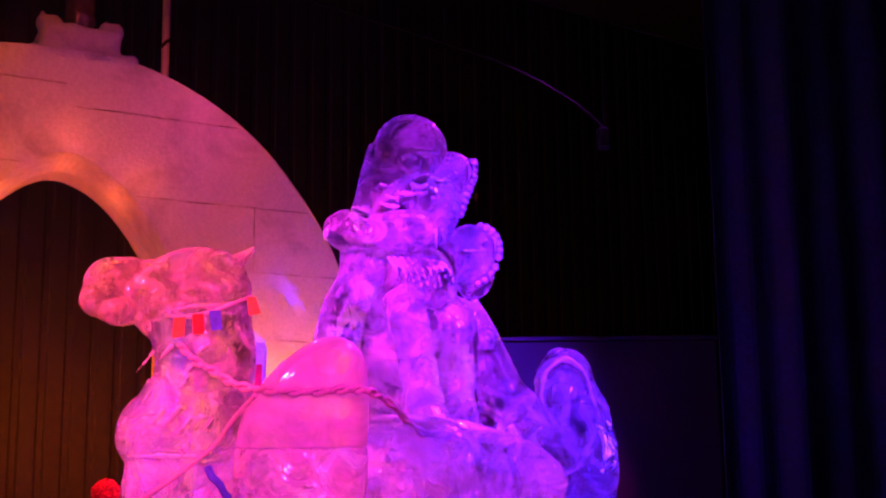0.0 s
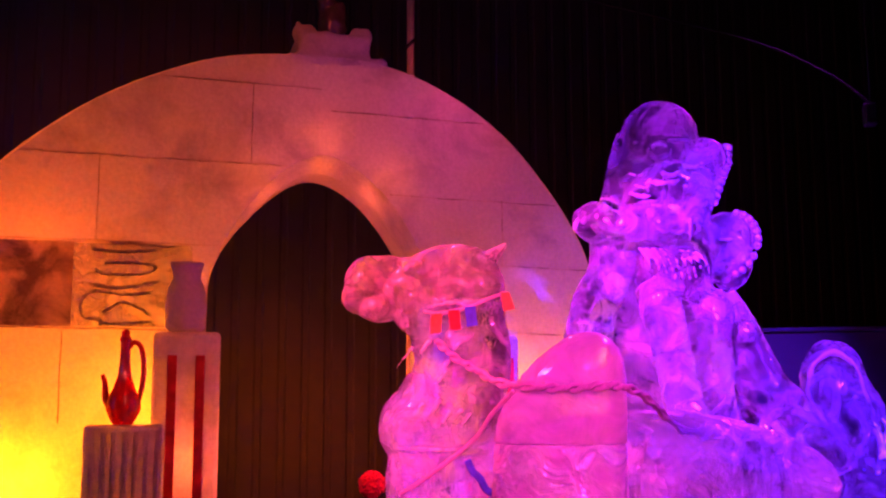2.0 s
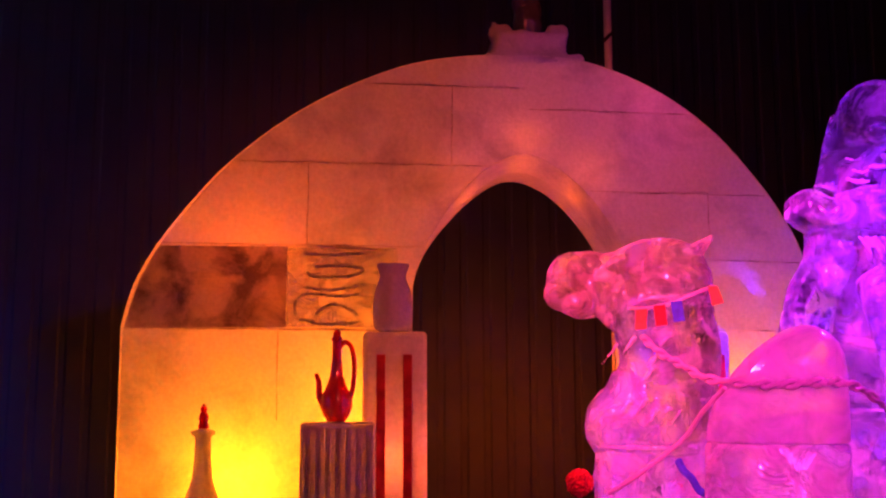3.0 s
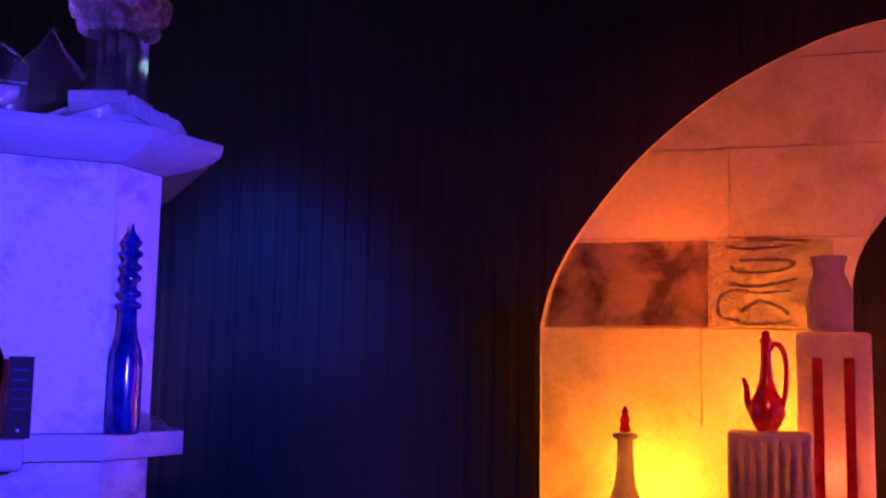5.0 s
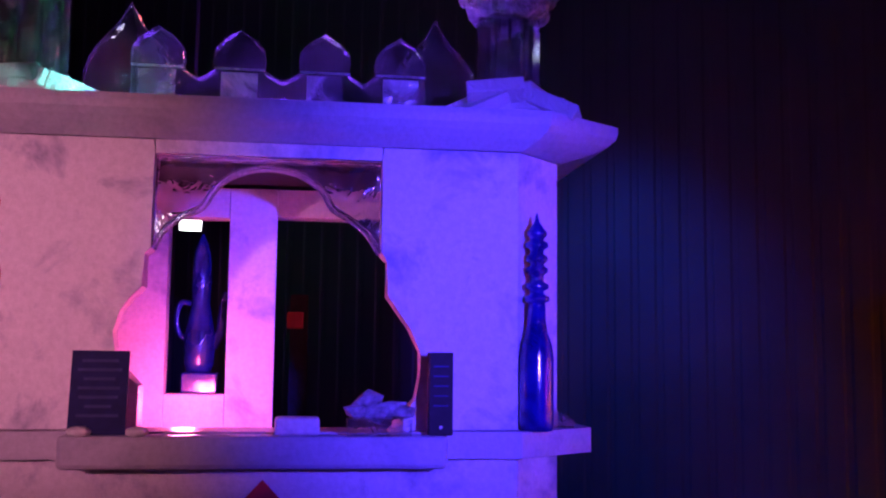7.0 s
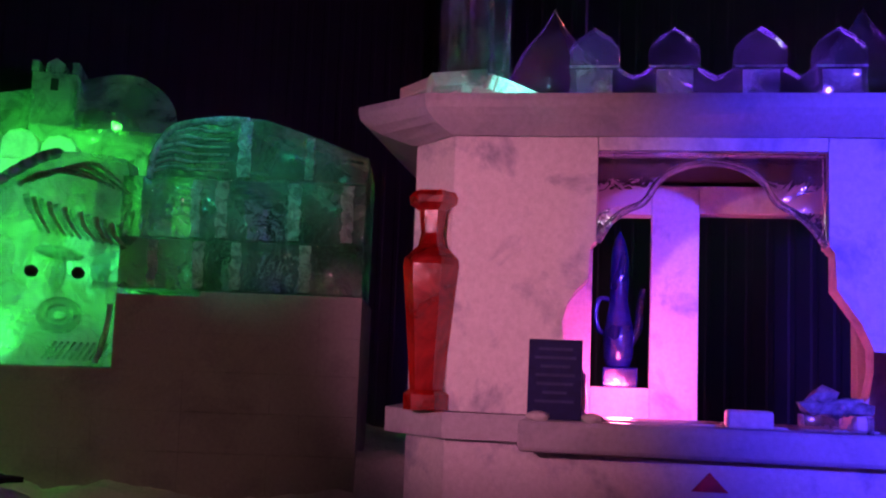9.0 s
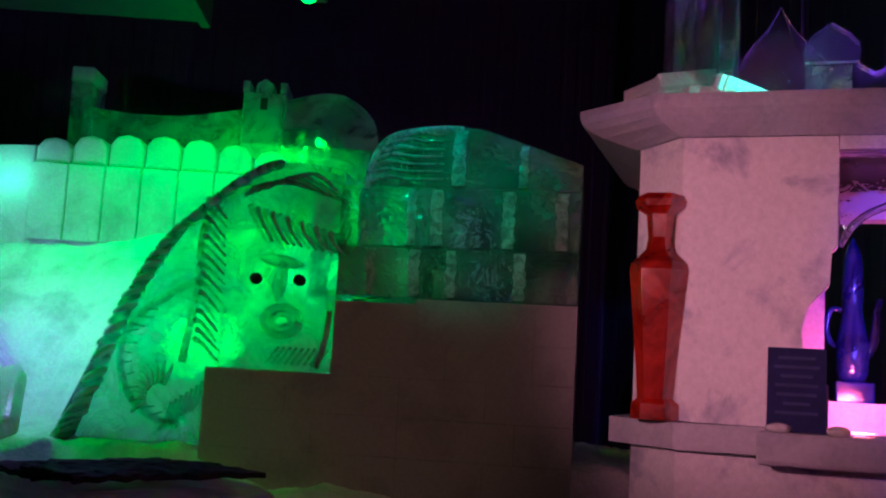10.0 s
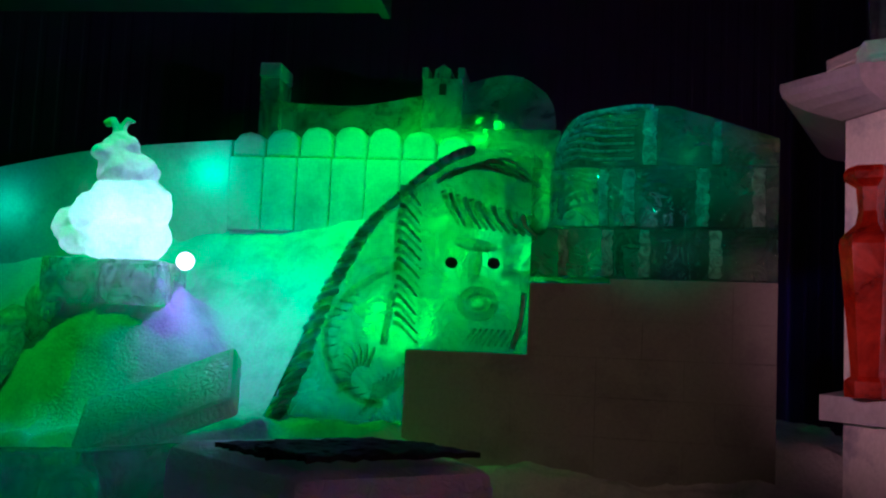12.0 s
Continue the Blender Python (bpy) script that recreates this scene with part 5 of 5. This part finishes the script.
def terrace():
    # scalloped blocks along the terrace
    th = thing("scalloped_wall", BACK, (-3.5, 0.2, 2.2), "curved wall of rounded ice blocks glowing green", "ice wall")
    for k in range(7):
        x = -3.32 + k * 0.27
        top = 2.98 + 0.06 * math.sin(math.pi * k / 6)
        pts = [(x - 0.13, 2.78), (x - 0.125, top - 0.08), (x - 0.08, top - 0.02), (x, top), (x + 0.08, top - 0.02), (x + 0.125, top - 0.08), (x + 0.13, 2.78)]
        part("rounded_block", prism(bmesh.new(), pts, 0.0, 0.4, 0.03), M_ARCH, th)
        part("foot_block", box(bmesh.new(), x - 0.13, x + 0.13, -0.04, 0.4, 2.2, 2.775, 0.012), M_ARCH, th)
    line = curve_pts([(-7.2, 2.2, 0), (-6.2, 2.48, 0), (-5.4, 2.66, 0), (-4.7, 2.80, 0), (-4.1, 2.87, 0), (-3.47, 2.92, 0)], 5)
    part("curved_block", prism(bmesh.new(), [(p.x, p.y) for p in line] + [(-3.47, 1.9), (-7.2, 1.6)], 0.05, 0.4, 0.02), M_ARCH, th)
    # castle behind
    th = thing("ice_castle", BACK, (-2.2, 1.2, 0), "ice castle wall with small towers, dim green, behind the terrace", "ice castle")
    s = 9.7 / 8.5
    line = curve_pts([(-3.50, 3.52, 0), (-3.1, 3.48, 0), (-2.65, 3.49, 0), (-2.2, 3.57, 0), (-1.8, 3.68, 0), (-1.37, 3.78, 0), (-1.12, 3.68, 0), (-0.98, 3.52, 0), (-0.94, 3.3, 0)], 5)
    part("wall", prism(bmesh.new(), [(p.x, p.y) for p in line] + [(-0.94, 0.0), (-3.50, 0.0)], 1.2, 1.6, 0.01), M_GREENICE, th)
    part("side_tower", box(bmesh.new(), -3.60, -3.42, 1.1, 1.5, 0.0, 3.70, 0.01), M_GREENICE, th)
    part("tower_top", box(bmesh.new(), -3.61, -3.41, 1.09, 1.5, 3.705, 3.84, 0.02), M_ARCH, th)
    part("gate_tower", box(bmesh.new(), -2.12, -1.76, 1.05, 1.5, 2.4, 3.70, 0.01), M_GREENICE, th)
    for x in (-2.10, -1.78):
        part("merlon", box(bmesh.new(), x - 0.03, x + 0.03, 1.05, 1.5, 3.702, 3.80, 0.006), M_GREENICE, th)
    part("merlon", prism(bmesh.new(), [(-2.02, 3.702), (-1.86, 3.702), (-1.87, 3.78), (-1.94, 3.83), (-2.01, 3.78)], 1.05, 1.5, 0.006), M_GREENICE, th)
    # no opening is cut: a black strip paints the slit's shade
    part("slit", box(bmesh.new(), -1.97, -1.91, 1.04, 1.06, 3.55, 3.65), M_BLACK, th, "black strip for the shade in a slit")
    part("inner_wall", box(bmesh.new(), -2.1, -0.9, 1.0, 1.19, 2.0, 3.25, 0.01), M_GREENICE, th)


terrace()


def dog():
    m = BACK
    bm = bmesh.new()
    x, y = -3.87, -1.0
    ball(bm, x, y, 2.20, 0.27, 0.22, 0.24)
    ball(bm, x + 0.02, y, 2.02, 0.33, 0.25, 0.2)
    ball(bm, x - 0.02, y - 0.02, 2.50, 0.17, 0.16, 0.15)
    ball(bm, x - 0.03, y - 0.02, 2.64, 0.13, 0.12, 0.10)
    ball(bm, x - 0.35, y - 0.05, 2.08, 0.12, 0.12, 0.13)
    ball(bm, x - 0.26, y - 0.12, 1.98, 0.12, 0.12, 0.1)
    for s in (-1, 1):
        tube(bm, curve_pts([(x - 0.06 + 0.02 * s, y, 2.70), (x - 0.06 + 0.03 * s, y, 2.80), (x - 0.06 + 0.07 * s, y, 2.84), (x - 0.06 + 0.11 * s, y, 2.81)], 4), 0.025, 8)
    ball(bm, x + 0.14, y, 2.22, 0.2, 0.2, 0.22)
    ball(bm, x - 0.16, y - 0.1, 2.16, 0.16, 0.14, 0.16, 30)
    ball(bm, x - 0.10, y - 0.14, 2.58, 0.08, 0.08, 0.06)
    ball(bm, x + 0.08, y, 2.46, 0.16, 0.15, 0.13)
    ob = single("animal_sculpture", bm, M_ARCH, BACK, (x, y, 1.86), "seated ice animal with curled ears, glowing white", "sculpture")
    melt(ob, 0.016, 1, 0.06)
    th = thing("ice_plinth", BACK, (x, y, 1.55), "rough clear ice plinth under the glowing animal", "plinth")
    part("block", box(bmesh.new(), x - 0.44, x - 0.05, y - 0.26, y + 0.26, 1.55, 1.855, 0.03), M_SCULPT, th)
    part("block", box(bmesh.new(), x - 0.045, x + 0.40, y - 0.28, y + 0.26, 1.55, 1.85, 0.03), M_SCULPT, th)
    for at, r, label in (((-5.52, 0.4, 1.55), 0.13, "spotted pale ice cub lying in the snow"), ((-5.85, 0.35, 1.2), 0.2, "pale green ice figure at the edge of the snow")):
        bm = bmesh.new()
        ball(bm, at[0], at[1], at[2], r, r, r * 1.2, 25)
        ball(bm, at[0] + r * 0.6, at[1], at[2] + r, r * 0.6, r * 0.6, r * 0.6)
        ball(bm, at[0] - r * 0.3, at[1], at[2] - r * 1.2, r * 0.8, r * 0.8, r)
        melt(single("cub_sculpture", bm, M_SCULPT, GREEN, (at[0], at[1], at[2] - r), label, "sculpture"), 0.016, 2, 0.04)
    th = thing("lamp", BACK, (-3.34, -1.1, 1.5), "small round lamp glowing pinkish white in the snow", "lamp")
    bm = bmesh.new()
    ball(bm, -3.36, -1.1, 1.86, 0.06, 0.06, 0.06)
    part("globe", bm, M_BULB, th, "", True)
    part("stem", tube(bmesh.new(), [(-3.36, -1.05, 1.86), (-3.55, -0.5, 1.90), (-3.75, 0.0, 1.94)], 0.015), M_SNOW, th)


dog()


def ice_slabs():
    # tilted slab in the snow and the glass rim before it
    m = pose(-4.0, -0.50, 0.98, 32, -22, 14)
    th = thing("ice_slab", GREEN, (-4.05, -0.55, 0.6), "tilted clear ice slab lying in the snow", "ice block")
    bm = box(bmesh.new(), -0.5, 0.42, -0.28, 0.28, -0.06, 0.06, 0.03, m)
    part("slab", bm, M_FACET, th)
    th = thing("ice_kerb", GREEN, (-5.0, -0.7, 0), "thick green ice edge in front of the snow", "ice wall")
    line = curve_pts([(-7.0, -1.9, 0), (-5.2, -1.75, 0), (-4.3, -1.6, 0), (-3.85, -1.2, 0), (-3.6, -0.45, 0)], 5)
    pts = [(p.x, p.y) for p in line] + [(-3.72, -0.42), (-4.0, -1.1), (-4.4, -1.42), (-5.2, -1.55), (-7.0, -1.7)]
    part("edge", slab(bmesh.new(), pts, 0.0, 0.80), M_GREENICE, th)
    # padded ice seat close by
    th = thing("ice_bench", GREEN, (-2.45, -1.7, 0), "rounded ice bench under two dark mats", "bench")
    bm = box(bmesh.new(), -0.92, 0.34, -0.42, 0.50, -0.91, 0.0, 0.09, pose(-2.42, -1.75, 0.91, 0, 0, -38))
    part("block", bm, M_FACET, th)


ice_slabs()


def mats():
    rnd = random.Random(9)
    for x0, x1, y0, y1, z in ((-0.50, 0.0, -0.34, 0.42, 0.912), (-0.10, 0.32, -0.36, 0.38, 0.940)):
        bm = bmesh.new()
        n = 16
        top = [[bm.verts.new((x0 + (x1 - x0) * i / n + 0.02 * rnd.uniform(-1, 1), y0 + (y1 - y0) * j / n + 0.01 * rnd.uniform(-1, 1), z + 0.022 + 0.014 * rnd.random())) for i in range(n + 1)] for j in range(n + 1)]
        for j in range(n):
            for i in range(n):
                bm.faces.new((top[j][i], top[j][i + 1], top[j + 1][i + 1], top[j + 1][i]))
        made = bmesh.ops.extrude_face_region(bm, geom=list(bm.faces))["geom"]
        bmesh.ops.translate(bm, vec=(0, 0, -0.02), verts=[g for g in made if isinstance(g, bmesh.types.BMVert)])
        bmesh.ops.transform(bm, matrix=pose(-2.42, -1.75, 0, 0, 0, -38), verts=bm.verts)
        single("seat_mat", bm, M_MAT, GREEN, (-2.42, -1.75, z), "dark shaggy mat laid on the ice seat", "mat", "mats on the ice seat")


mats()


# ---- hall fittings ----
def fittings():
    th = thing("ceiling_duct", BACK, (-5.0, -1.0, 4.0), "long dark metal duct under the ceiling", "duct")
    part("duct", box(bmesh.new(), -9.0, -2.3, -1.2, 0.2, 4.0, 4.5, 0.02), M_DUCT, th)
    part("flange", box(bmesh.new(), -2.36, -2.28, -1.24, 0.24, 3.97, 4.53, 0.01), M_DUCT, th)
    for x in (-7.5, -5.0, -2.8):
        part("hanger", box(bmesh.new(), x - 0.02, x + 0.02, -0.52, -0.48, 4.5, 6.0), M_DUCT, th)
    th = thing("dark_cabinet", BACK, (-5.5, 2.0, 3.3), "dark box fixed high on the hall wall", "box")
    part("box", box(bmesh.new(), -7.5, -4.35, 2.2, 2.7, 0.0, 4.05, 0.02), M_BLACK, th)
    th = thing("green_spotlight", GREEN, (-2.75, 0.6, 3.4), "small green stage spotlight", "spotlight")
    bm = bmesh.new()
    ball(bm, -2.55, 0.6, 3.66, 0.05, 0.04, 0.035)
    part("lens", bm, M_GREENLED, th, "glowing green lens", True)
    part("housing", box(bmesh.new(), -2.62, -2.48, 0.58, 0.8, 3.70, 3.84, 0.01), M_BLACK, th)
    part("rod", box(bmesh.new(), -2.56, -2.54, 0.66, 0.7, 3.84, 6.0), M_BLACK, th)
    th = thing("partition", CAMEL, (0.9, 2.2, 0), "low dark partition wall behind the camel", "partition")
    part("panel", box(bmesh.new(), 0.2, 2.04, 2.4, 2.55, 0.0, 1.82, 0.01), M_HALL, th)
    part("cap", box(bmesh.new(), 0.18, 2.05, 2.37, 2.58, 1.822, 1.85, 0.006), M_HALL, th)
    th = thing("drape", CAMEL, (2.9, 1.6, 0), "heavy dark blue drape hanging from the ceiling", "curtain")
    bm = bmesh.new()
    n = 90
    front = [(1.96 + 3.2 * k / n, 2.0 + 0.018 * math.sin(k * 0.75) + 0.02 * math.sin(k * 0.31)) for k in range(n + 1)]
    slab(bm, front + [(x, y + 0.02) for x, y in front[::-1]], 0.02, 5.98)
    part("cloth", bm, M_DRAPE, th)
    th = thing("wall_speaker", CAMEL, (1.35, 1.9, 3.0), "small grey loudspeaker hung from a thin rod", "loudspeaker")
    part("body", box(bmesh.new(), 1.13, 1.205, 1.4, 1.5, 2.95, 3.08, 0.012), M_DUCT, th)
    part("rod", box(bmesh.new(), 1.165, 1.175, 1.44, 1.45, 3.08, 5.99), M_DUCT, th)
    th = thing("cable", CAMEL, (0.2, 1.45, 3.8), "thin dark cable sagging under the ceiling", "cable")
    part("wire", tube(bmesh.new(), curve_pts([(-0.64, 1.45, 3.93), (-0.07, 1.45, 3.735), (0.554, 1.45, 3.505), (0.95, 1.45, 3.28), (1.17, 1.45, 3.085)]), 0.006, 6), M_CABLE, th)


M_DRAPE = plain("dark_blue_drape", (0.018, 0.022, 0.11), 0.85, 0.0, 30, 0.3, 0.3)
fittings()
